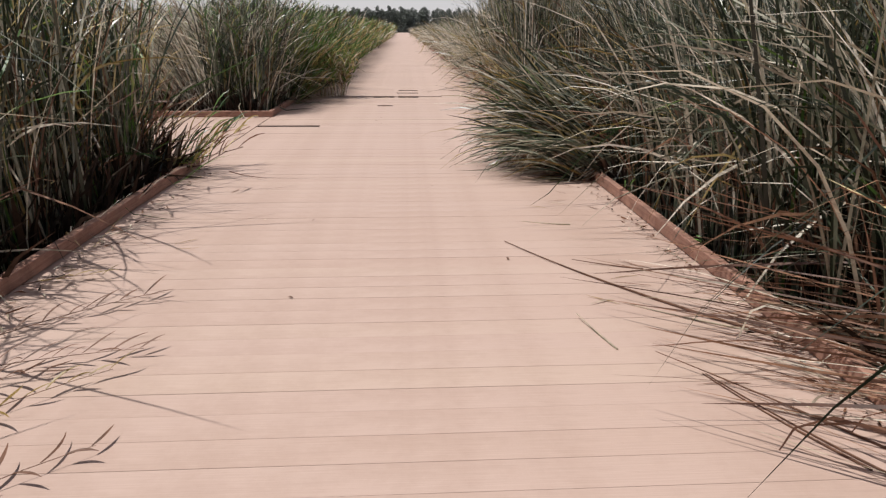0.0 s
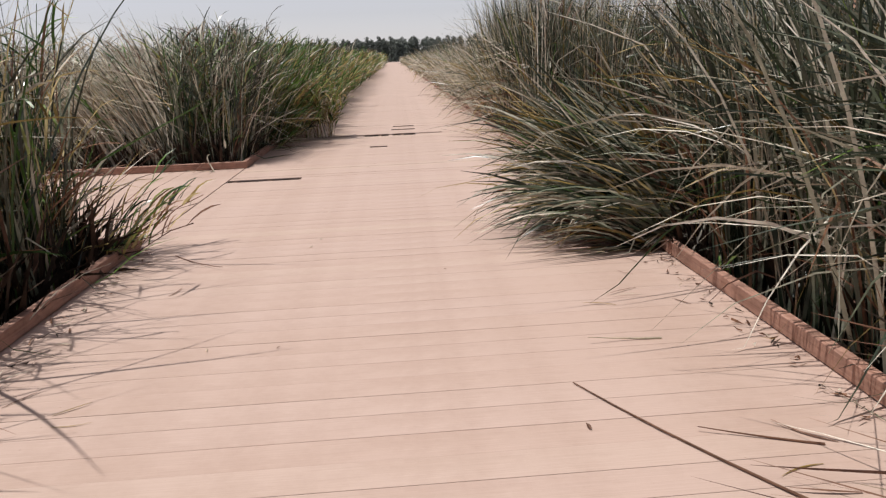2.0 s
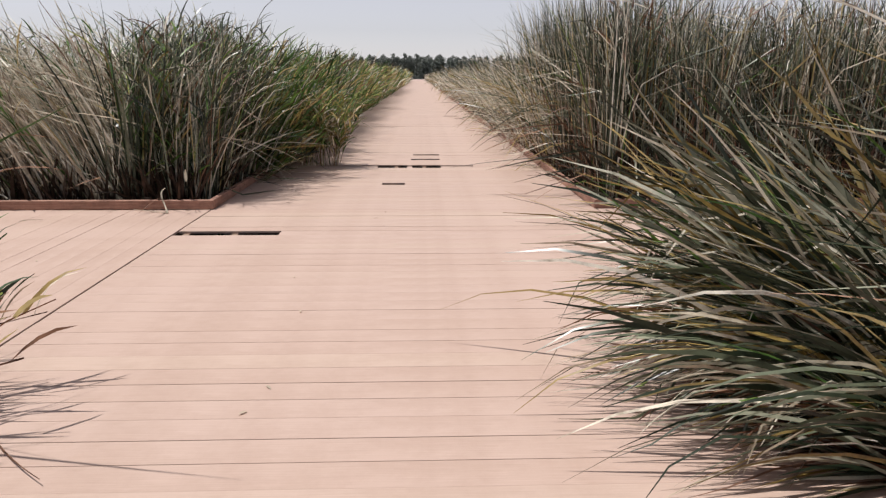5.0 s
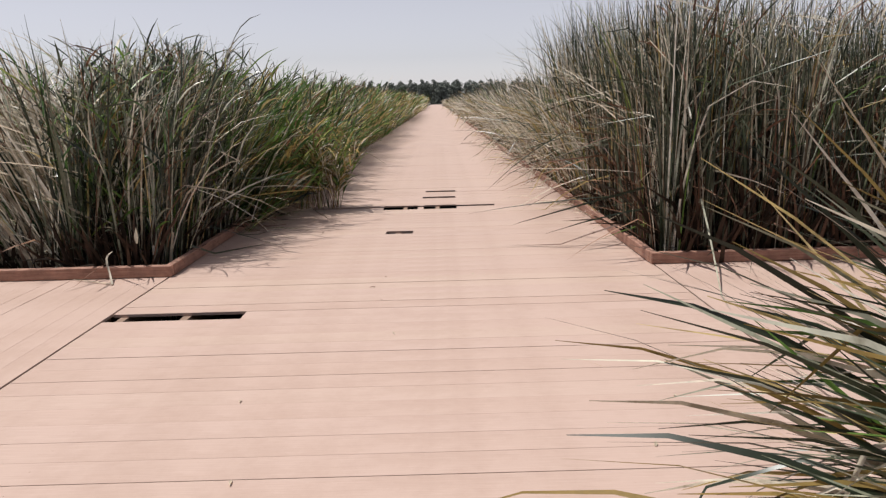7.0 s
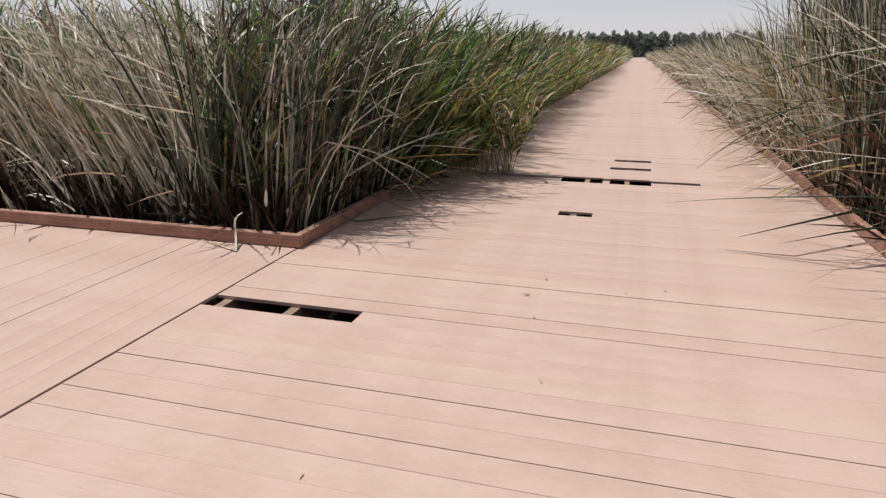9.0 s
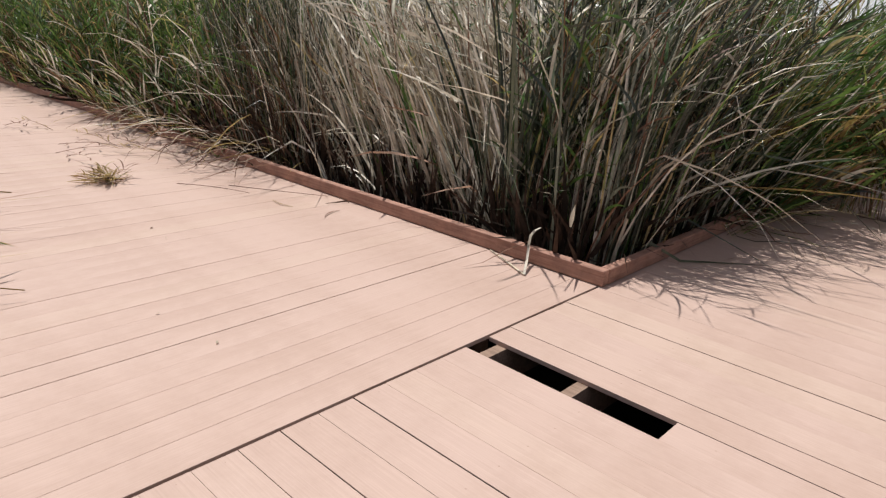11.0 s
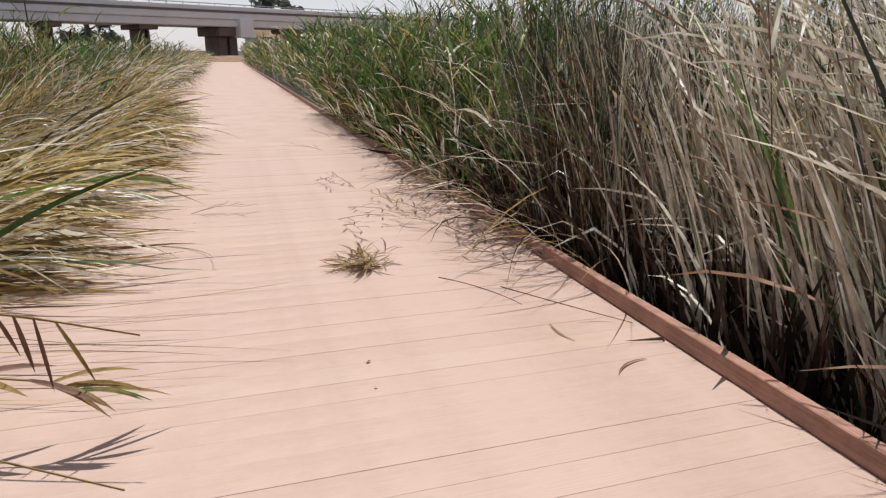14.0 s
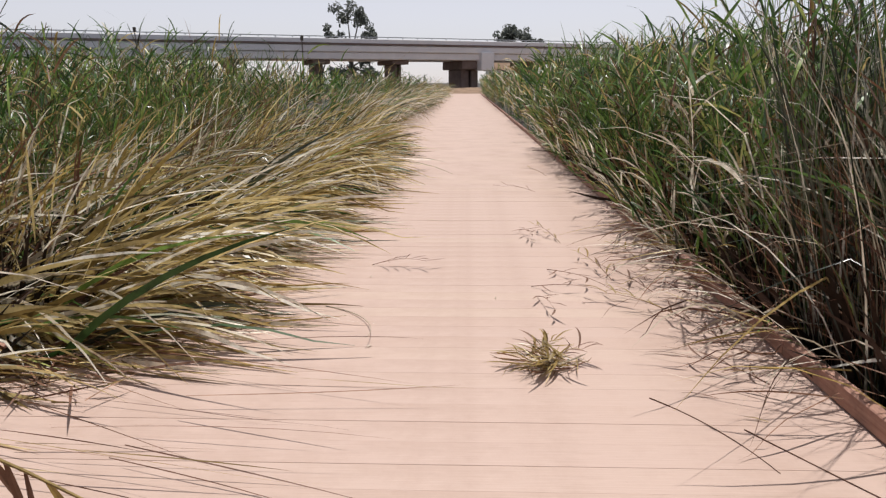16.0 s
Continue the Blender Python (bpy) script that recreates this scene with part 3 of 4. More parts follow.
phragmites(b, 900, (-40, -5, 22, 90), (1.75, 2.2), (2, 4, 2, 2, 0.4), (0.5, -0.2), 0.6, 0.1, 0.4, leaves=6, size=(0.5, 0.8), width=(0.04, 0.08))
thatch(b, 2600, (-4, -XE - 0.1, 12.5, 26), "x1", 0.7)
bed("reed_bed", "green common reeds leaning over the long straight walkway", b)

# north-east: tall upright wall of cattails, paler further on
b = Blades()
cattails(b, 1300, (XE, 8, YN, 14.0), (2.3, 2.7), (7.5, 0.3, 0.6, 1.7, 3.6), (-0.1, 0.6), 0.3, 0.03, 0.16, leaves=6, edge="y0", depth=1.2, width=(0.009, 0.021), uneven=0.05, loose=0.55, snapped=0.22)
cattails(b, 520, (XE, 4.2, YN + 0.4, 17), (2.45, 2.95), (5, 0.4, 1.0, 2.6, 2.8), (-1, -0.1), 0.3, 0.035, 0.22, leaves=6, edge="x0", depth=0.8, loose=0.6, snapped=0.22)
cattails(b, 420, (XE, 3.8, 13.6, 20), (1.6, 2.2), (2.8, 0.5, 1.2, 5, 1.8), (-1, -0.1), 0.4, 0.10, 0.55, leaves=7, edge="x0", depth=0.6)
cattails(b, 640, (XE, 4.5, 16.5, 32), (1.8, 2.4), (2.4, 0.6, 1.3, 6, 1.6), (-1, -0.2), 0.7, 0.10, 0.75, leaves=7, edge="x0", depth=0.7, width=(0.013, 0.026))
cattails(b, 36, (XE, XE + 0.4, 13, 26), (0.6, 1.3), (1, 0.3, 1, 3, 2), (-1, -0.2), 2.0, 0.5, 1.1, edge="x0", depth=0.2, leaves=6, width=(0.008, 0.018))
cattails(b, 800, (XE, 6, 30, 75), (1.8, 2.35), (2, 0.8, 1.6, 5, 1), (-1, -0.2), 0.9, 0.14, 0.9, leaves=6, edge="x0", depth=1.0, segs=5, width=(0.03, 0.055))
cattails(b, 700, (XE, 8, 75, 150), (1.6, 2.2), (2, 0.8, 1.6, 4.5, 1), (-1, -0.2), 0.8, 0.12, 0.8, leaves=6, edge="x0", depth=1.4, segs=4, width=(0.08, 0.14))
cattails(b, 700, (4, 30, 14, 70), (1.8, 2.2), (4, 1, 1, 3, 1), (-0.3, -0.1), 0.3, 0.06, 0.4, leaves=6, segs=5, width=(0.02, 0.04))
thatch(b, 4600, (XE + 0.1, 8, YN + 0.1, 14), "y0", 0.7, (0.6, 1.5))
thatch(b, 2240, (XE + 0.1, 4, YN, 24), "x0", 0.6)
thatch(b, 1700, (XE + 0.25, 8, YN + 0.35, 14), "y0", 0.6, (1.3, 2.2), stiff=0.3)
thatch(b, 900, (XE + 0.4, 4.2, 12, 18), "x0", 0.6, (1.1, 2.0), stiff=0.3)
tangle(b, 700, (XE + 0.1, 3.0, 13, 20), (0.1, 1.1), (0.5, 1.1), (1, 0.4, 1, 7, 1.5), (-1, -0.2))
tangle(b, 2200, (XE + 0.05, 6, YN + 0.08, 12.6), (0.2, 1.9), (0.2, 0.55), (3, 0.4, 0.6, 2.8, 3), (0, 0))
bed("reed_bed", "tall upright cattails with brown stalks, fading to bleached straw", b)

# south-east: high cattails behind the kerb
b = Blades()
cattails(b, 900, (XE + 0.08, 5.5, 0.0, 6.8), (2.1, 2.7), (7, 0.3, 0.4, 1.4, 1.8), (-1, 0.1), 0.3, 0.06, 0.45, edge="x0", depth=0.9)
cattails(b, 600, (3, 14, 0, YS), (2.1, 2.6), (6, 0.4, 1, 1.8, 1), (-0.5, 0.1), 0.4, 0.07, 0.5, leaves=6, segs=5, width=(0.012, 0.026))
cattails(b, 280, (2.6, 4.6, 3.4, 6.6), (2.0, 2.6), (6.5, 0.2, 0.6, 3.0, 1.0), (-1, 0.05), 2.0, 0.18, 1.2, leaves=5, segs=9, width=(0.011, 0.026), power=1.7)
phragmites(b, 320, (XE + 0.05, 3.4, 1.5, 6.4), (0.25, 0.6), (1, 6, 1, 0.2, 0.2), (-0.3, 0), 0.3, 0.3, 0.6, leaves=7, size=(0.06, 0.13), width=(0.012, 0.026), z=-0.5)
thatch(b, 4400, (XE + 0.25, 5, 0.5, YS), "x0", 0.8, (0.4, 1.15))
thatch(b, 1300, (XE + 0.45, 5, 0.5, YS - 0.4), "x0", 0.6, (1.1, 1.9), stiff=0.3)
thatch(b, 1500, (XE + 0.22, 3.5, 1.5, 6.8), "x0", 0.5, (0.8, 1.6), stiff=0.3)
tangle(b, 600, (XE + 0.2, 3.4, 2, 6.8), (0.0, 1.3), (0.4, 1.0), (3.5, 0.2, 0.8, 1.2, 3.0), (-0.6, 0))
bed("reed_bed", "tall grey-green cattails with low herbs at their feet", b)
b = Blades()
cattails(b, 150, (XE, 3.3, 6.9, YS + 0.05), (1.5, 2.2), (5.5, 0.2, 2.2, 1.6, 5.0), (-1, 0.2), 4.0, 0.52, 0.68, leaves=6, segs=9, edge="x0", depth=0.5, width=(0.016, 0.034))
cattails(b, 190, (XE, 3.2, 6.6, YS), (1.3, 2.0), (6.5, 0.2, 1.4, 2.2, 4.0), (-1, 0.15), 3.0, 0.28, 1.35, leaves=6, segs=9, edge="x0", depth=0.5, width=(0.013, 0.028), power=1.15)
tangle(b, 130, (XE - 0.03, 2.25, 6.7, YS), (0.12, 0.5), (0.25, 0.6), (0.3, 0.1, 0.8, 0.6, 8), (-1, 0.1), 2.2, (0.008, 0.016))
cattails(b, 70, (XE, 2.6, 6.7, YS), (0.7, 1.3), (1.0, 0.2, 1.0, 0.8, 8), (-1, 0.1), 2.5, 0.6, 1.0, leaves=6, segs=8, edge="x0", depth=0.3, width=(0.009, 0.018))
cattails(b, 330, (2.5, 9, 6.0, YS), (2.0, 2.6), (6.5, 0.2, 1.0, 1.8, 1), (-0.8, 0.3), 1.0, 0.15, 0.6, leaves=7, edge="y1", depth=0.6)
thatch(b, 1100, (XE + 0.05, 3.2, 6.4, YS), "x0", 0.5, (0.5, 1.05))
tangle(b, 260, (XE, 2.5, 6.9, YS), (0.05, 0.6), (0.3, 0.8), (1, 0.1, 1, 1.0, 7), (-1, -0.1), 1.6)
n = 9
base = np.stack([rng.uniform(2.0, 2.25, n), rng.uniform(7.0, 7.3, n), rng.uniform(0.2, 0.4, n)], -1)
b.add(base, rng.uniform(1.1, 1.5, n), rng.normal(2.87, 0.1, n), rng.uniform(0.95, 1.15, n), rng.uniform(0.4, 0.8, n), rng.uniform(0.016, 0.026, n), rng.choice([1, 2, 2], n), 9)
bed("reed_clump", "wind-blown grey-green cattail clump sweeping low across the boards", b, "reed clump")

# fallen dry stalks over the kerb
b = Blades()
n = 70
base = np.stack([rng.uniform(1.95, 2.7, n), rng.uniform(2.0, 3.5, n), rng.uniform(0.12, 0.5, n)], -1)
b.add(base, rng.uniform(0.7, 1.5, n), rng.normal(2.45, 0.22, n), rng.normal(1.65, 0.12, n), rng.normal(0.1, 0.15, n), rng.uniform(0.007, 0.015, n), rng.choice([3, 4, 4, 4], n), 7)
n = 14
base = np.stack([rng.uniform(2.1, 2.7, n), rng.uniform(2.2, 3.6, n), rng.uniform(0.3, 0.9, n)], -1)
b.add(base, rng.uniform(0.7, 1.2, n), rng.normal(2.2, 0.9, n), rng.uniform(1.3, 1.9, n), rng.normal(0.1, 0.2, n), rng.uniform(0.009, 0.017, n), rng.choice([3, 3, 4], n), 7)
n = 100
base = np.stack([rng.uniform(1.75, 2.45, n), rng.uniform(2.2, 3.3, n), rng.uniform(0.02, 0.25, n)], -1)
b.add(base, rng.uniform(0.4, 0.9, n), rng.normal(2.4, 0.2, n), rng.normal(1.6, 0.08, n), rng.normal(0.05, 0.1, n), rng.uniform(0.005, 0.012, n), rng.choice([3, 4, 4, 4, 4], n), 7, snapped=0.15)
bed("fallen_reeds", "heap of snapped brown and straw-coloured reed stalks lying over the kerb", b, "dead reeds")

# behind the start of the walk
b = Blades()
cattails(b, 400, (-5, -XE, -9, -1.5), (2.0, 2.7), (6, 0.6, 1, 1.4, 1), (0.4, 0.2), 0.3, 0.06, 0.5, leaves=5, segs=4, edge="x1", depth=1.2)
cattails(b, 400, (XE, 5, -9, 0), (2.0, 2.7), (6, 0.6, 1, 1.4, 1), (-0.4, 0.2), 0.3, 0.06, 0.5, leaves=5, segs=4, edge="x0", depth=1.2)
cattails(b, 900, (-16, -5, -9, 1.2), (1.7, 2.2), (5, 3, 1, 1.4, 1), (0.2, 0.4), 0.4, 0.08, 0.5, leaves=5, segs=4, width=(0.02, 0.04))
cattails(b, 900, (5, 16, -9, 5), (1.9, 2.5), (6, 0.6, 1, 1.4, 1), (-0.4, 0.2), 0.3, 0.06, 0.5, leaves=5, segs=4, width=(0.02, 0.04))
bed("reed_bed", "dark green cattails beside the start of the boardwalk", b)


# ---- trees ----
def crown_mesh(name, height, radius, lumps, per, low):
    cs, rs = [], []
    for i in range(lumps):
        h = rng.uniform(low, 0.97)
        r = radius * (0.35 + 0.65 * math.sin(math.pi * min(1, h * 0.85 + 0.1)))
        a, d = rng.uniform(0, 6.28), rng.uniform(0, 0.75) * r
        cs.append((d * math.cos(a), d * math.sin(a), h * height)), rs.append(rng.uniform(0.25, 0.5) * radius)
    c, r = np.repeat(np.array(cs), per, 0), np.repeat(np.array(rs), per)
    n = len(c)
    d = rng.normal(0, 1, (n, 3))
    p = c + d / np.linalg.norm(d, axis=1)[:, None] * (r * rng.uniform(0.5, 1.1, n))[:, None]
    u, w = rng.normal(0, 1, (n, 3)), rng.normal(0, 1, (n, 3))
    sz = radius * 0.11
    u, w = u / np.linalg.norm(u, axis=1)[:, None] * sz, w / np.linalg.norm(w, axis=1)[:, None] * sz
    verts = np.stack([p - u, p + w, p + u, p - w], 1).reshape(-1, 3)
    return mesh_from_arrays(name, verts, np.arange(4 * n).reshape(-1, 4), [M_HAZED_TREE])


def tree(label, group, height, radius, lumps=26, per=40, m=Matrix(), low=0.22):
    t = thing("tree", label, "tree", group)
    bm = bmesh.new()
    bmesh.ops.create_cone(bm, segments=8, radius1=radius * 0.09, radius2=radius * 0.02, depth=height * 0.9, cap_ends=True)
    bmesh.ops.translate(bm, verts=bm.verts, vec=(0, 0, height * 0.45))
    for i in range(6):
        a, h = i * 1.05, height * (0.25 + 0.09 * i)
        tip = Vector((math.cos(a), math.sin(a), 0.9)) * radius * 0.7
        limb = bmesh.ops.create_cone(bm, segments=5, radius1=radius * 0.035, radius2=radius * 0.01, depth=tip.length)["verts"]
        mt = Matrix.Translation(Vector((0, 0, h)) + tip / 2) @ tip.to_track_quat("Z", "Y").to_matrix().to_4x4()
        bmesh.ops.transform(bm, matrix=mt, verts=limb)
    part("trunk", bm, M_BARK, t)
    c = new("crown", crown_mesh("crown", height, radius, lumps, per, low))
    c.parent = t
    t.matrix_basis = m
    return t


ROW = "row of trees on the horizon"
kinds = [tree("tree in a distant row beyond the marsh, its green paled for haze", ROW, h, r, 42, 40, pose(x, 300, -0.55), 0.06) for h, r, x in ((9.6, 2.4, -4), (8.4, 3.0, -14), (10.6, 1.8, 9))]
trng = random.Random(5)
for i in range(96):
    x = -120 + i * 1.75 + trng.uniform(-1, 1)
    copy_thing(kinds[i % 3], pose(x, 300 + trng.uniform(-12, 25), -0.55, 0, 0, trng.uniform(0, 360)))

# ---- viaduct ----
D, YAW = 95.0, 25.0
via = thing("viaduct", "long pale grey concrete road viaduct on squat piers", "bridge", at=(0, 0, 0))
part("girder", box(-4, 4, -170, 260, 4.15, 5.05, 0.1), M_CONCRETE, via)
part("deck_slab", box(-4.3, 4.3, -170, 260, 5.05, 5.85, 0.08), M_CONCRETE, via)
# Added dark strip that stands for the shaded recess below the parapet
part("parapet_shade_band", box(4.25, 4.42, -170, 260, 5.85, 6.1, 0.03), M_SHADED_CONCRETE, via, "dark band standing for the shade under the parapet")
for x in (4.0, -4.35):
    part("parapet", box(x, x + 0.35, -170, 260, 5.852, 6.62, 0.05), M_CONCRETE, via)
part("guard_rail", box(4.12, 4.22, -170, 260, 6.8, 6.9), M_STEEL, via)
for i in range(0, 180):
    part("rail_post", box(4.13, 4.21, -140 + 2 * i, -139.9 + 2 * i, 6.6, 6.8), M_STEEL, via)
for i in range(-12, 17):
    y, main = 0.4 + 10.4 * i, i % 4 == 0
    foot = 1.3 if main else 0.5
    # Piers and caps take the dark concrete that has their shade painted in
    pier = part("pier", box(-2.2, 2.2, y - foot, y - 0.1, -0.55, 3.0 if main else 3.6, 0.1), M_SHADED_CONCRETE, via)
    part("column", box(-2.0, 2.4, y + 0.15, y + foot - 0.1, -0.55, 3.0 if main else 3.6, 0.1), M_SHADED_CONCRETE, pier)
    part("pier_cap", box(-3.4, 3.4, y - (1.7 if main else 1.1), y + (0.6 if main else 1.1), 3.0 if main else 3.6, 4.15, 0.1), M_SHADED_CONCRETE, pier, "concrete cap with its shade put into a dark colour")
    if main:
        part("bearing_block", box(2.6, 4.75, y + 0.6, y + 2.5, 2.85, 5.2, 0.08), M_CONCRETE, pier, "pale concrete end block")
via.matrix_basis = pose(-D - 3, 8.6, 0, 0, 0, YAW)

# ---- earth bank at the end of the branch ----
bm = bmesh.new()
bmesh.ops.create_grid(bm, x_segments=24, y_segments=60, size=1)
for v in bm.verts:
    px, py = v.co.x, v.co.y
    v.co = Vector((-90 + 10 * px, 10 + 60 * py, -0.6 + 1.2 * max(0, 1 - px * px) + 0.15 * noise.noise(Vector((px * 5, py * 25, 0)))))
tagged(part("earth_bank", bm, M_EARTH), "bare brown earth bank below the viaduct", "ground", kind="structure")

# ---- things by the viaduct ----
def open_tree(label, x, y, height, lobes, seed):
    """A tree with a forked trunk and separate rounded masses of leaves with gaps between."""
    r = random.Random(seed)
    t = thing("tree", label, "tree", "trees behind the viaduct")
    bm = bmesh.new()

    def limb(a, c, r0, r1):
        a, c = Vector(a), Vector(c)
        made = bmesh.ops.create_cone(bm, cap_ends=True, segments=7, radius1=r0, radius2=r1, depth=(c - a).length)["verts"]
        bmesh.ops.transform(bm, matrix=Matrix.Translation((a + c) / 2) @ (c - a).to_track_quat("Z", "Y").to_matrix().to_4x4(), verts=made)

    fork = (0, 0, height * 0.45)
    limb((0, 0, 0), fork, height * 0.026, height * 0.018)
    ps, rs = [], []
    for dy, h, rad in lobes:
        dx = r.uniform(-1, 1)
        limb(fork if h > 0.5 else (0, 0, height * 0.3), (dx, dy, h * height), height * 0.012, height * 0.005)
        for i in range(9):
            ps.append((dx + r.gauss(0, rad * 0.4), dy + r.gauss(0, rad * 0.5), h * height + r.gauss(0, rad * 0.4)))
            rs.append(rad * r.uniform(0.4, 0.62))
    part("trunk", bm, M_BARK, t)
    c, rr = np.repeat(np.array(ps), 70, 0), np.repeat(np.array(rs), 70)
    n = len(c)
    d = rng.normal(0, 1, (n, 3))
    p = c + d / np.linalg.norm(d, axis=1)[:, None] * (rr * rng.uniform(0.4, 1.1, n))[:, None]
    u, w = rng.normal(0, 0.17, (n, 3)), rng.normal(0, 0.17, (n, 3))
    crown = new("crown", mesh_from_arrays("crown", np.stack([p - u, p + w, p + u, p - w], 1).reshape(-1, 3), np.arange(4 * n).reshape(-1, 4), [M_HAZED_TREE]))
    crown.parent = t
    t.matrix_basis = pose(x, y, -0.55)


open_tree("spreading dark tree with a forked trunk standing behind the viaduct", -150, -15.5, 17.6, ((-4.2, 0.68, 1.9), (-0.8, 0.90, 2.3), (2.0, 0.86, 2.0), (4.3, 0.66, 1.6), (-2.0, 0.50, 1.8), (3.2, 0.40, 1.8), (-3.0, 0.2, 1.8), (0.5, 0.22, 1.9), (4.0, 0.2, 1.7)), 3)
open_tree("low rounded dark tree standing behind the viaduct", -150, 20.0, 13.2, ((-2.4, 0.84, 1.9), (-1.0, 0.93, 1.6), (1.6, 0.80, 2.0), (3.6, 0.74, 1.6), (-3.0, 0.68, 1.5)), 4)

shed = thing("shed", "low brown-roofed shed beyond the viaduct", "building", at=(-160, 19.0, -0.55))
part("wall", box(-4, 4, -5, 5, 0, 4.6), M_CONCRETE, shed)
bm = bmesh.new()
ends = [[bm.verts.new((x, y, z)) for x, z in ((-4.6, 4.4), (4.6, 4.4), (0, 7.0))] for y in (-5.5, 5.5)]
bm.faces.new(ends[0]), bm.faces.new(ends[1][::-1])
for i in range(3):
    bm.faces.new((ends[0][i], ends[0][(i + 1) % 3], ends[1][(i + 1) % 3], ends[1][i]))
part("roof", bm, M_EARTH, shed, "brown tiled roof")


def pole(x, y, height, label):
    t = thing("pole", label, "pole", "thin poles before the viaduct", at=(x, y, -0.55))
    bm = bmesh.new()
    bmesh.ops.create_cone(bm, cap_ends=True, segments=8, radius1=0.07, radius2=0.05, depth=height)
    bmesh.ops.translate(bm, verts=bm.verts, vec=(0, 0, height / 2))
    part("post", bm, M_BARK, t)
    part("lamp_box", box(-0.12, 0.12, -0.14, 0.14, height - 0.35, height + 0.15, 0.03), M_BARK, t, "small black box on top")


pole(-70, -6.8, 6.3, "thin dark pole with a small box on top, in the reeds")
pole(-75, -26.0, 7.6, "taller thin dark pole standing in the reeds")


# ---- loose things on the deck ----
def stalk(name, label, x, y, heading, length, curve, radius, mat, category, lift=0.0, group=""):
    """A thin tapered stalk lying on the boards, gently curved, its far end raised by lift."""
    bm = bmesh.new()
    segs, sides = 10, 6
    rings, px, py, a = [], 0.0, 0.0, radians(heading)
    for k in range(segs + 1):
        f = k / segs
        r = radius * (1 - 0.75 * f) + 0.0006
        side = Vector((-math.sin(a), math.cos(a), 0))
        c = Vector((px, py, radius * 1.02 + lift * f * f))
        rings.append([bm.verts.new(c + side * r * math.cos(6.2832 * j / sides) + Vector((0, 0, r * math.sin(6.2832 * j / sides)))) for j in range(sides)])
        px, py, a = px + math.cos(a) * length / segs, py + math.sin(a) * length / segs, a + radians(curve) / segs
    for r0, r1 in zip(rings, rings[1:]):
        for j in range(sides):
            bm.faces.new((r0[j], r0[(j + 1) % sides], r1[(j + 1) % sides], r1[j]))
    bm.faces.new(rings[0][::-1]), bm.faces.new(rings[-1])
    o = part(name, bm, mat)
    o.location = (x, y, 0)
    return tagged(o, label, category, group)


def leaf(bm, base, heading, length, width, rise, curl):
    """One lance-shaped leaf with a folded midrib, added to bm."""
    a, rows, n = radians(heading), [], 6
    for k in range(n + 1):
        f = k / n
        w = width / 2 * math.sin(math.pi * min(0.97, 0.12 + 0.88 * f)) + 0.0005
        p = Vector(base) + Vector((math.cos(a) * length * f, math.sin(a) * length * f, rise * math.sin(math.pi * f * 0.5) + 0.002))
        sd2 = Vector((-math.sin(a), math.cos(a), 0.35))
        sd1 = Vector((math.sin(a), -math.cos(a), 0.35))
        rows.append((bm.verts.new(p + sd1 * w), bm.verts.new(p), bm.verts.new(p + sd2 * w)))
        a += radians(curl) / n
    for r0, r1 in zip(rows, rows[1:]):
        bm.faces.new((r0[0], r0[1], r1[1], r1[0])), bm.faces.new((r0[1], r0[2], r1[2], r1[1]))


def dead_leaf(label, x, y, heading, length, width, mat, rise=0.02, curl=25, group="dead leaves on the deck"):
    bm = bmesh.new()
    leaf(bm, (0, 0, 0), heading, length, width, rise, curl)
    o = part("dead_leaf", bm, mat)
    o.location = (x, y, 0.001)
    return tagged(o, label, "leaf", group)


def sprig(label, x, y, heading, length, count, mat, stem_mat, size=0.13, group="reed sprigs on the deck", lift=0.06, seed=1, upright=0.0):
    """A broken reed tip: a stem with narrow leaves to both sides."""
    r = random.Random(seed)
    t = thing("reed_sprig", label, "sprig", group, at=(x, y, 0.002))
    bm = bmesh.new()
    n, sides, rings = 6, 5, []
    h = radians(heading)
    for k in range(n + 1):
        f = k / n
        rad = 0.0028 * (1 - 0.7 * f)
        c = Vector((math.cos(h) * length * f, math.sin(h) * length * f, 0.004 + lift * math.sin(f * 2.2)))
        rings.append([bm.verts.new(c + rad * Vector((-math.sin(h) * math.cos(6.2832 * j / sides), math.cos(h) * math.cos(6.2832 * j / sides), math.sin(6.2832 * j / sides)))) for j in range(sides)])
    for r0, r1 in zip(rings, rings[1:]):
        for j in range(sides):
            bm.faces.new((r0[j], r0[(j + 1) % sides], r1[(j + 1) % sides], r1[j]))
    part("stem", bm, stem_mat, t)
    for k in range(count):
        f = 0.15 + 0.83 * k / max(1, count - 1)
        if upright > 0.15:
            f = 0.45 + 0.53 * k / max(1, count - 1)
        base = (math.cos(h) * length * f, math.sin(h) * length * f, 0.004 + lift * math.sin(f * 2.2))
        bm = bmesh.new()
        if upright and k % 2:
            leaf(bm, base, heading + r.uniform(20, 210), size * r.uniform(0.4, 1.2), 0.075 * size * r.uniform(0.7, 1.3), upright * r.uniform(0.15, 0.95), r.uniform(-45, 45))
        else:
            leaf(bm, base, heading + (1 if k % 2 else -1) * r.uniform(18, 60) * (1 - 0.5 * f), size * r.uniform(0.7, 1.3), 0.10 * size * r.uniform(0.7, 1.2), r.uniform(-0.01, 0.05), r.uniform(-25, 25))
        part("leaf", bm, mat, t)
    return t


STRAW = "stalks on the deck"
stalk("reed_stalk", "long bent brown reed stalk lying across the boards", 2.12, 3.10, 137, 2.2, -21, 0.0075, M_BROWN, "reed stalk", 0.0, STRAW)
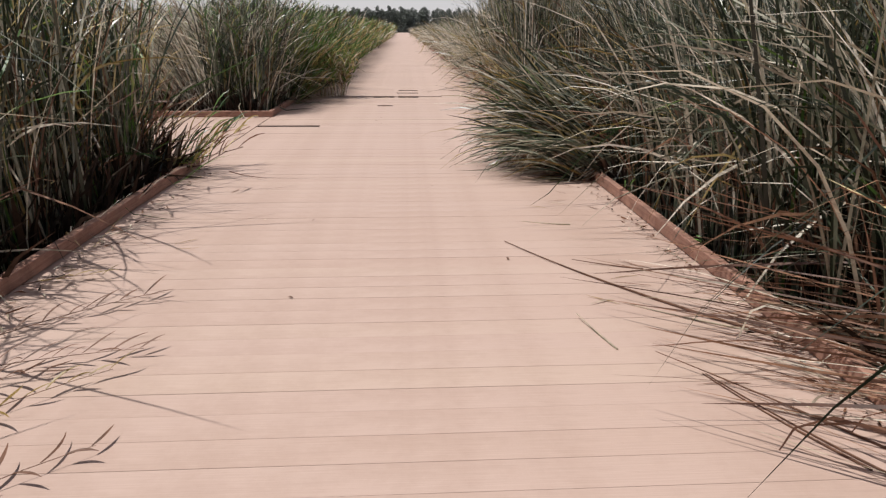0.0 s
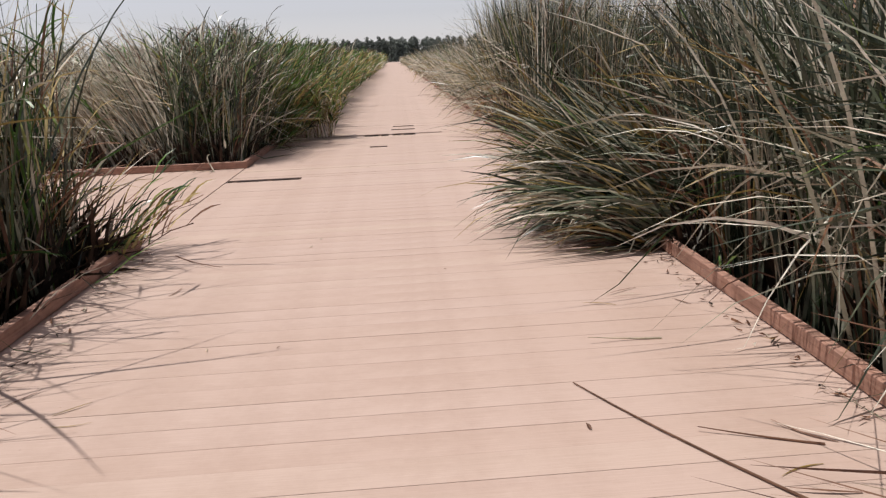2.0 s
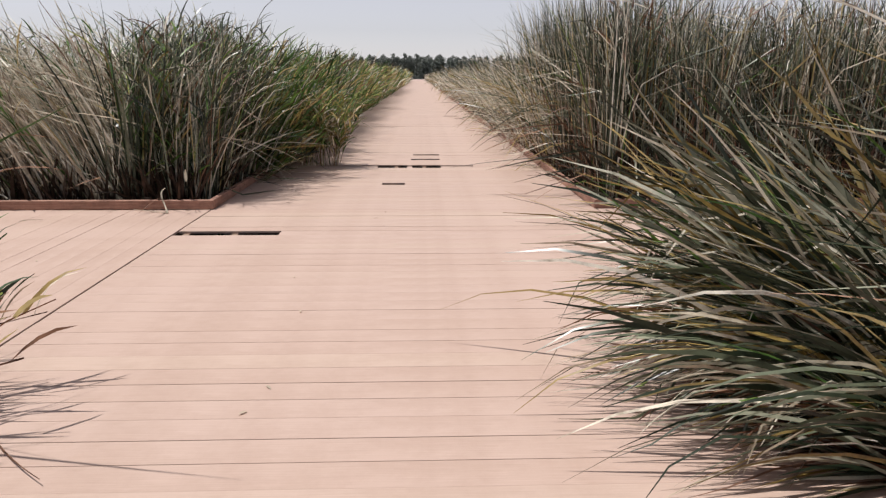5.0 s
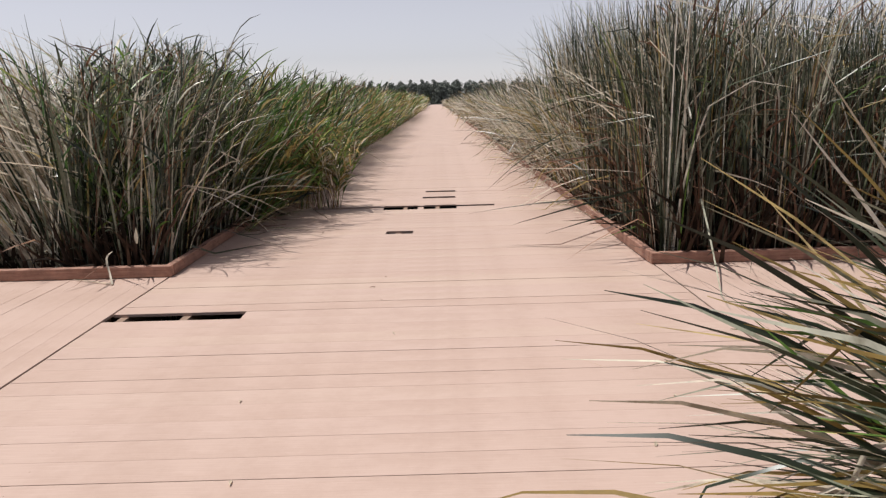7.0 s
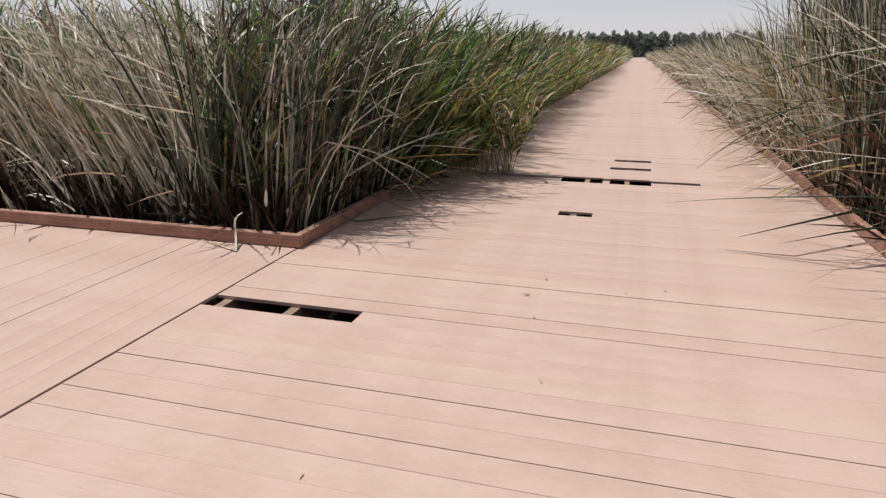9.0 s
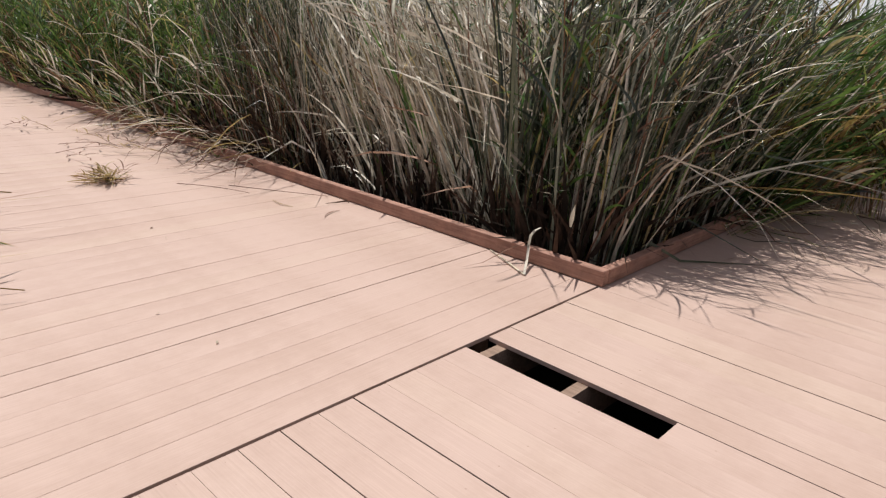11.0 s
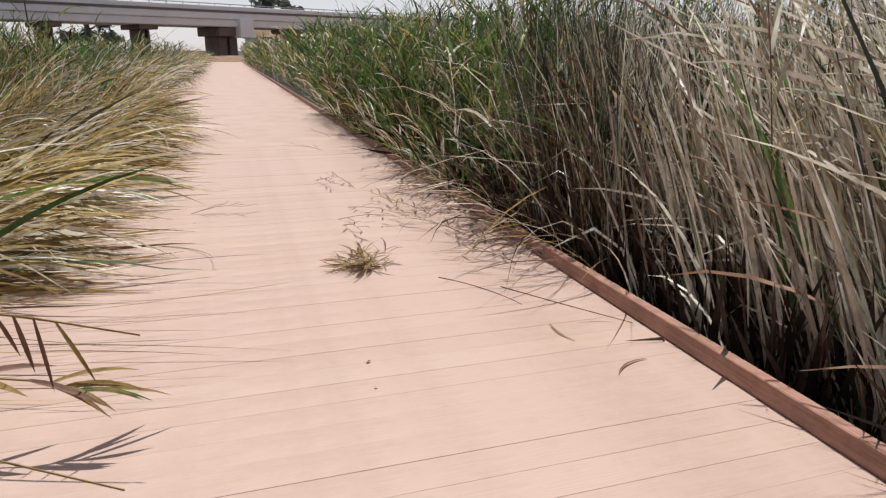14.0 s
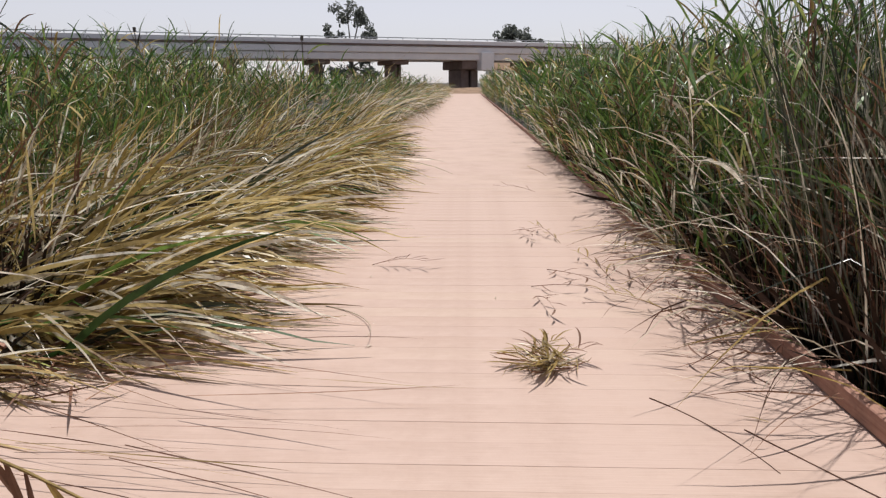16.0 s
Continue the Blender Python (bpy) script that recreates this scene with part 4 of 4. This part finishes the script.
stalk("reed_stalk", "short dark dry reed stalk on the boards", -1.50, 7.09, -50, 0.6, 14, 0.004, M_BROWN, "reed stalk", 0.02, STRAW)
stalk("reed_stalk", "thin curved dark reed stalk on the boards", -5.07, 10.35, 42, 0.62, -30, 0.0022, M_BROWN, "reed stalk", 0.0, STRAW)
stalk("reed_stalk", "thin straight dark stalk resting by the kerb", -4.82, 10.64, 31, 0.79, 3, 0.0022, M_BROWN, "reed stalk", 0.0, STRAW)
stalk("reed_stalk", "thin curved straw-coloured stalk on the boards", -6.2, 8.75, 62, 0.75, -75, 0.003, M_DRY, "reed stalk", 0.05, STRAW)
for i, (x, y, h, ln) in enumerate(((1.59, 2.51, 119, 0.67), (1.05, 3.34, 105, 0.35), (1.72, 2.6, 124, 0.85), (1.7, 3.5, 150, 0.55), (1.5, 4.3, 160, 0.4), (1.3, 5.2, 175, 0.35), (1.68, 2.4, 121, 0.8))):
    stalk("reed_stalk", "snapped dry reed stalk lying on the boards", x, y, h, ln, (i % 3 - 1) * 12, 0.0042, (M_BROWN, M_DRY)[i % 2], "reed stalk", 0.015 * (i % 3), STRAW)

# bent straw against the kerb corner
def strap(bm, pts, wide, thin, across):
    """A flat bent strap of leaf through the points; across gives its width's direction."""
    rows, side = [], Vector(across).normalized()
    for i, p in enumerate(pts):
        p = Vector(p)
        way = (Vector(pts[min(i + 1, len(pts) - 1)]) - Vector(pts[max(i - 1, 0)])).normalized()
        up = way.cross(side).normalized()
        w = wide * (1.0 if i < len(pts) - 1 else 0.5)
        rows.append([bm.verts.new(p + side * w * a + up * thin * c) for a, c in ((-0.5, -0.5), (0.5, -0.5), (0.5, 0.5), (-0.5, 0.5))])
    for r0, r1 in zip(rows, rows[1:]):
        for j in range(4):
            bm.faces.new((r0[j], r0[(j + 1) % 4], r1[(j + 1) % 4], r1[j]))
    bm.faces.new(rows[0][::-1]), bm.faces.new(rows[-1])


bent = thing("bent_straw", "pale dry reed bent double against the kerb", "straw", at=(-2.22, 10.913, 0))
bm = bmesh.new()
strap(bm, ((0, 0, 0.008), (-0.05, 0.085, 0.06), (-0.10, 0.16, 0.115), (-0.118, 0.195, 0.16), (-0.115, 0.225, 0.185), (-0.10, 0.26, 0.20)), 0.014, 0.004, (0.9, 0.4, 0.0))
strap(bm, ((0, 0, 0.008), (-0.2, 0.09, 0.012), (-0.385, 0.175, 0.007)), 0.010, 0.004, (0.4, 0.9, 0.0))
part("straw", bm, M_DRY, bent)

# tuft of torn grass on the branch
for i in range(7):
    sprig("withered olive reed tuft lying on the boards", -5.42 + 0.05 * math.cos(i * 2.1), 9.97 + 0.05 * math.sin(i * 2.1), 40 + i * 51, 0.10 + 0.02 * (i % 3), 7, (M_OLIVE, M_BROWN, M_OLIVE)[i % 3], M_OLIVE, 0.13, "withered tuft on the deck", 0.06, 30 + i, 0.07)
for i, (x, y, h, ln, c) in enumerate(((-8.27, 10.05, 10, 0.45, 7), (-7.8, 10.35, 200, 0.5, 6), (-6.6, 10.0, 60, 0.5, 4), (-6.5, 10.75, 215, 0.45, 7), (-6.0, 10.8, 230, 0.5, 8), (-5.6, 10.9, 210, 0.4, 7), (-5.2, 10.9, 240, 0.35, 6),
                                      (-7.2, 10.85, 200, 0.4, 6), (-7.1, 8.9, 80, 0.4, 8), (-10.4, 10.4, 260, 0.4, 6), (-11.8, 10.7, 210, 0.5, 6), (-6.4, 10.02, 8, 0.4, 5), (-7.0, 10.15, 28, 0.7, 8), (-6.75, 10.55, 195, 0.55, 7))):
    sprig("dry brown reed sprig dropped on the boards", x, y, h, ln, c, (M_BROWN, M_OLIVE, M_BROWN)[i % 3], M_BROWN, 0.12, seed=i)
def blade(bm, base, way, length, width, sag):
    """One lance-shaped leaf along any direction, its tip sagging."""
    way = Vector(way).normalized()
    side = way.cross(Vector((0.35, 0.2, 1))).normalized()
    rows = []
    for k in range(6):
        f = k / 5
        p = Vector(base) + way * length * f - Vector((0, 0, sag * f * f))
        w = width / 2 * (0.25 + math.sin(math.pi * min(1.0, 0.1 + 0.9 * f)) * 0.9) * (1 if k < 5 else 0.1)
        rib = side.cross(way) * w * 0.35
        rows.append((bm.verts.new(p - side * w + rib), bm.verts.new(p), bm.verts.new(p + side * w + rib)))
    for r0, r1 in zip(rows, rows[1:]):
        bm.faces.new((r0[0], r0[1], r1[1], r1[0])), bm.faces.new((r0[1], r0[2], r1[2], r1[1]))


def hanging_reed(label, stem, leaves, at):
    """A reed arching out over the boards; leaves: place along the stem, direction, length, width, sag, material."""
    t = thing("hanging_reed", label, "reed", "reeds arching over the boards", at=at)
    bm = bmesh.new()
    strap(bm, stem, 0.006, 0.005, (1, 0, 0))
    part("stem", bm, M_OLIVE, t)
    for f, way, ln, wd, sag, mat in leaves:
        i = min(int(f * (len(stem) - 1)), len(stem) - 2)
        base = Vector(stem[i]).lerp(Vector(stem[i + 1]), f * (len(stem) - 1) - i)
        bm = bmesh.new()
        blade(bm, base, way, ln, wd, sag)
        part("leaf", bm, mat, t)


hrng = random.Random(21)
drop = lambda: (hrng.uniform(-0.25, 0.25), hrng.uniform(-0.1, 0.35), -1)
hanging_reed("withered reed arching over the boards with brown leaves hanging from it",
             ((0, -0.33, -0.1), (0, -0.15, 0.15), (0.06, 0.35, 0.40), (0.20, 0.75, 0.50), (0.32, 1.05, 0.475), (0.44, 1.36, 0.43)),
             [(f, drop(), hrng.uniform(0.17, 0.27), hrng.uniform(0.011, 0.019), 0.0, hrng.choice((M_BROWN, M_OLIVE, M_OLIVE))) for f in (0.42, 0.48, 0.55, 0.60, 0.64, 0.69, 0.72, 0.76, 0.80, 0.84)], (-4.08, 7.58, 0))
hanging_reed("olive reed tip with a green tuft drooping to the boards",
             ((0, -0.33, -0.1), (0, -0.15, 0.13), (0.05, 0.35, 0.24), (0.13, 0.75, 0.28), (0.2, 1.0, 0.26), (0.22, 1.14, 0.20)),
             [(0.55, (0.2, 1, 0.05), 0.28, 0.024, 0.06, M_BROWN), (0.62, (0.5, 1, 0), 0.26, 0.026, 0.05, M_OLIVE), (0.66, (-0.3, 1, 0.1), 0.24, 0.022, 0.05, M_BROWN), (0.8, (0.4, 0.9, -0.1), 0.25, 0.022, 0.05, M_BROWN)]
             + [(f, (hrng.uniform(-0.6, 0.5), 1, hrng.uniform(-0.1, 0.25)), hrng.uniform(0.16, 0.30), hrng.uniform(0.014, 0.022), 0.09, hrng.choice((M_FRESH, M_OLIVE, M_OLIVE))) for f in (0.84, 0.87, 0.9, 0.92, 0.94, 0.96, 0.98, 0.99)], (-3.98, 7.58, 0))
hanging_reed("thin pale reed tip with small side leaves above the boards",
             ((0, -0.33, -0.1), (0, -0.15, 0.12), (0.08, 0.4, 0.16), (0.25, 0.85, 0.16), (0.42, 1.3, 0.05)),
             [(f, (0.9, 0.5, hrng.uniform(0.0, 0.5)), hrng.uniform(0.09, 0.17), 0.010, 0.0, M_BROWN) for f in (0.5, 0.56, 0.62, 0.68, 0.74, 0.8)], (-3.83, 7.58, 0))

# thin blades drawn as shadow streaks by the branch's south edge, dead sprays reaching out low over its north edge
b = Blades()
# Brown blades laid low in place of long thin shadows on the boards
n = 26
b.add(np.stack([rng.uniform(-5.6, -4.0, n), rng.uniform(7.6, 8.5, n), rng.uniform(0.02, 0.12, n)], -1), rng.uniform(0.6, 1.3, n), rng.normal(1.38, 0.12, n), rng.normal(1.57, 0.05, n), rng.normal(0.08, 0.06, n), rng.uniform(0.003, 0.006, n), rng.choice([4, 4, 4, 2], n), 6)
n = 110
b.add(np.stack([rng.uniform(-7.6, -4.7, n), rng.normal(11.0, 0.06, n), rng.uniform(0.10, 0.30, n)], -1), rng.uniform(0.25, 0.75, n), rng.normal(-1.9, 0.5, n), rng.normal(1.5, 0.2, n), rng.normal(0.3, 0.2, n), rng.uniform(0.004, 0.010, n), rng.choice([4, 4, 2, 3], n), 6, snapped=0.25)
n = 90
a = rng.uniform(0, 6.28, n)
b.add(np.stack([-5.36 + 0.09 * np.cos(a) * rng.random(n), 9.97 + 0.14 * np.sin(a) * rng.random(n), rng.uniform(0.005, 0.05, n)], -1), rng.uniform(0.10, 0.24, n), np.where(rng.random(n) < 0.6, rng.normal(-1.5, 0.6, n), rng.uniform(0, 6.28, n)), rng.uniform(1.15, 1.6, n), rng.normal(0.1, 0.3, n), rng.uniform(0.004, 0.010, n), rng.choice([2, 2, 3, 4], n), 5, snapped=0.2)
bed("shadow_streaks_and_sprays", "thin brown blades drawn as shadow streaks, dead sprays and torn grass on the branch", b, "dead reeds")
# The third sprig is added in place of a stalk's shadow on the boards
for i, (x, y, h, ln, c) in enumerate(((-1.7, 3.5, 39, 0.8, 13), (-1.75, 3.2, 13, 0.85, 14), (-1.5, 2.75, 42, 0.7, 9), (-1.3, 2.35, 38, 0.6, 8), (-1.75, 2.95, 28, 0.6, 12), (-1.85, 4.2, 10, 0.4, 6))):
    sprig("dry brown reed sprig lying on the boards", x, y, h, ln, c, (M_BROWN, M_OLIVE)[i % 3 == 2], M_BROWN, 0.13, "reed sprigs by the kerb", 0.03, 90 + i)

# green shoots growing up through the wide gap
b = Blades()
phragmites(b, 95, (-1.55, -0.98, 14.16, 14.4), (0.65, 1.2), (0.2, 5, 3.4, 0.8, 0.5), (0.5, -0.6), 0.8, 0.16, 0.8, leaves=10, z=0.0, size=(0.16, 0.3), width=(0.014, 0.026))
bed("reed_shoots", "young green reed shoots growing up through a gap in the boards", b, "reeds")

# leaf litter gathered along the foot of the kerb
b = Blades()
n = 170
lx = 1.80 - np.abs(rng.normal(0, 0.05, n)) - 0.01
b.add(np.stack([lx, rng.uniform(2.6, 7.2, n), np.full(n, 0.004)], -1), rng.uniform(0.015, 0.065, n), rng.uniform(0, 6.28, n), rng.uniform(1.3, 1.6, n), rng.normal(0, 0.15, n), rng.uniform(0.005, 0.016, n), rng.choice([3, 4, 4, 4, 5], n), 2)
n = 120
lx = -1.80 + np.abs(rng.normal(0, 0.08, n)) + 0.01
b.add(np.stack([lx, rng.uniform(2.0, 7.2, n), np.full(n, 0.004)], -1), rng.uniform(0.03, 0.12, n), rng.uniform(0, 6.28, n), rng.uniform(1.3, 1.6, n), rng.normal(0, 0.15, n), rng.uniform(0.005, 0.014, n), rng.choice([3, 4, 4, 5], n), 2)
bed("leaf_litter", "dark crumbs of dead reed leaf gathered along the kerb", b, "leaf litter")
lrng = random.Random(11)
for i in range(70):
    k = i % 5
    if k == 0: x, y, h = lrng.uniform(-1.8, -1.2), lrng.uniform(2, 7.3), lrng.uniform(-20, 60)
    elif k == 1: x, y, h = lrng.uniform(1.2, 1.83), lrng.uniform(3, 7.2), lrng.uniform(120, 210)
    elif k == 2: x, y, h = lrng.uniform(-8, -3), 11.05 - abs(lrng.gauss(0, 0.3)), lrng.uniform(180, 280)
    elif k == 3: x, y, h = lrng.uniform(-9, -4.5), 7.5 + abs(lrng.gauss(0, 0.7)), lrng.uniform(40, 110)
    else: x, y, h = lrng.choice((-1, 1)) * (1.8 - abs(lrng.gauss(0, 0.25))), lrng.uniform(11.5, 22), lrng.uniform(0, 360)
    dead_leaf("narrow dry brown leaf lying on the boards", x, y, h, lrng.uniform(0.08, 0.24), lrng.uniform(0.004, 0.009), lrng.choice((M_BROWN, M_BROWN, M_OLIVE, M_DRY)), lrng.uniform(0.0, 0.012), lrng.uniform(-30, 30))

# torn scraps of leaf scattered on the deck
for i in range(26):
    x, y = (lrng.uniform(-1.5, 1.5), lrng.uniform(2.5, 13)) if i % 3 else (lrng.uniform(-7, -2), lrng.uniform(8.8, 10.8))
    dead_leaf("small torn scrap of pale leaf on the boards", x, y, lrng.uniform(0, 360), lrng.uniform(0.012, 0.04), lrng.uniform(0.006, 0.014), lrng.choice((M_DRY, M_DRY, M_BROWN)), 0.004, 10, "leaf scraps on the deck")

# white scrap of leaf caught among the stems
bm = bmesh.new()
leaf(bm, (0, 0, 0), 95, 0.05, 0.016, 0.0, 5)
bmesh.ops.transform(bm, matrix=pose(0, 0, 0, 78, 0, -25) @ Matrix.Scale(2.4, 4), verts=bm.verts)
scrap = part("dead_leaf", bm, M_DRY)
scrap.location = (-2.09, 11.12, 0.27)
tagged(scrap, "bleached leaf scrap caught among the reed stems", "leaf")

# ---- deck boards near the path ----
def joints(count, near):
    """Half the gap at each joint: most boards lie tight, a few stand clearly apart."""
    wide = rng.choice([0.0002, 0.0005, 0.0010, 0.0019], count + 1, p=[0.27, 0.30, 0.26, 0.17])
    return np.where(np.arange(count + 1) < near, wide, 0.0002)


def open_joints(count):
    return rng.choice([0.0003, 0.0008, 0.0014, 0.0021], count, p=[0.30, 0.30, 0.25, 0.15])


half_gap = joints(LAST - FIRST, 7 - FIRST)
half_gap[:-2 - FIRST] = open_joints(-2 - FIRST)
for k in range(FIRST, LAST):
    y0, y1 = LINE + k * PITCH + half_gap[k - FIRST], LINE + (k + 1) * PITCH - half_gap[k - FIRST + 1]
    spans, x = [], -HALF
    for a, c in HOLES.get(k, []):
        if a - x > 0.03:
            spans.append((x, a))
        x = c
    spans.append((x, HALF))
    if k == 28:
        spans = [(-HALF, -1.36), (-1.358, -0.46), (-0.04, 0.03), (0.435, 0.908), (0.91, HALF)]
    for a, c in spans:
        board(a, c, y0 + (0.115 if k == 28 and abs(a) < 1.4 and c < 0.91 else 0), y1, deck)
half_gap = joints(near_side, 19) * 0.75
for k in range(near_side):
    x1 = -HALF - 0.012 - k * PITCH
    board(x1 - PITCH + half_gap[k + 1], x1 - half_gap[k], SOUTH - 0.02, NORTH + 0.02, side_deck, True)
for k in range(24):
    x0 = HALF + 0.012 + k * PITCH + GAP / 2
    board(x0, x0 + PITCH - GAP, SOUTH - 0.02, NORTH + 0.02, side_deck, True)
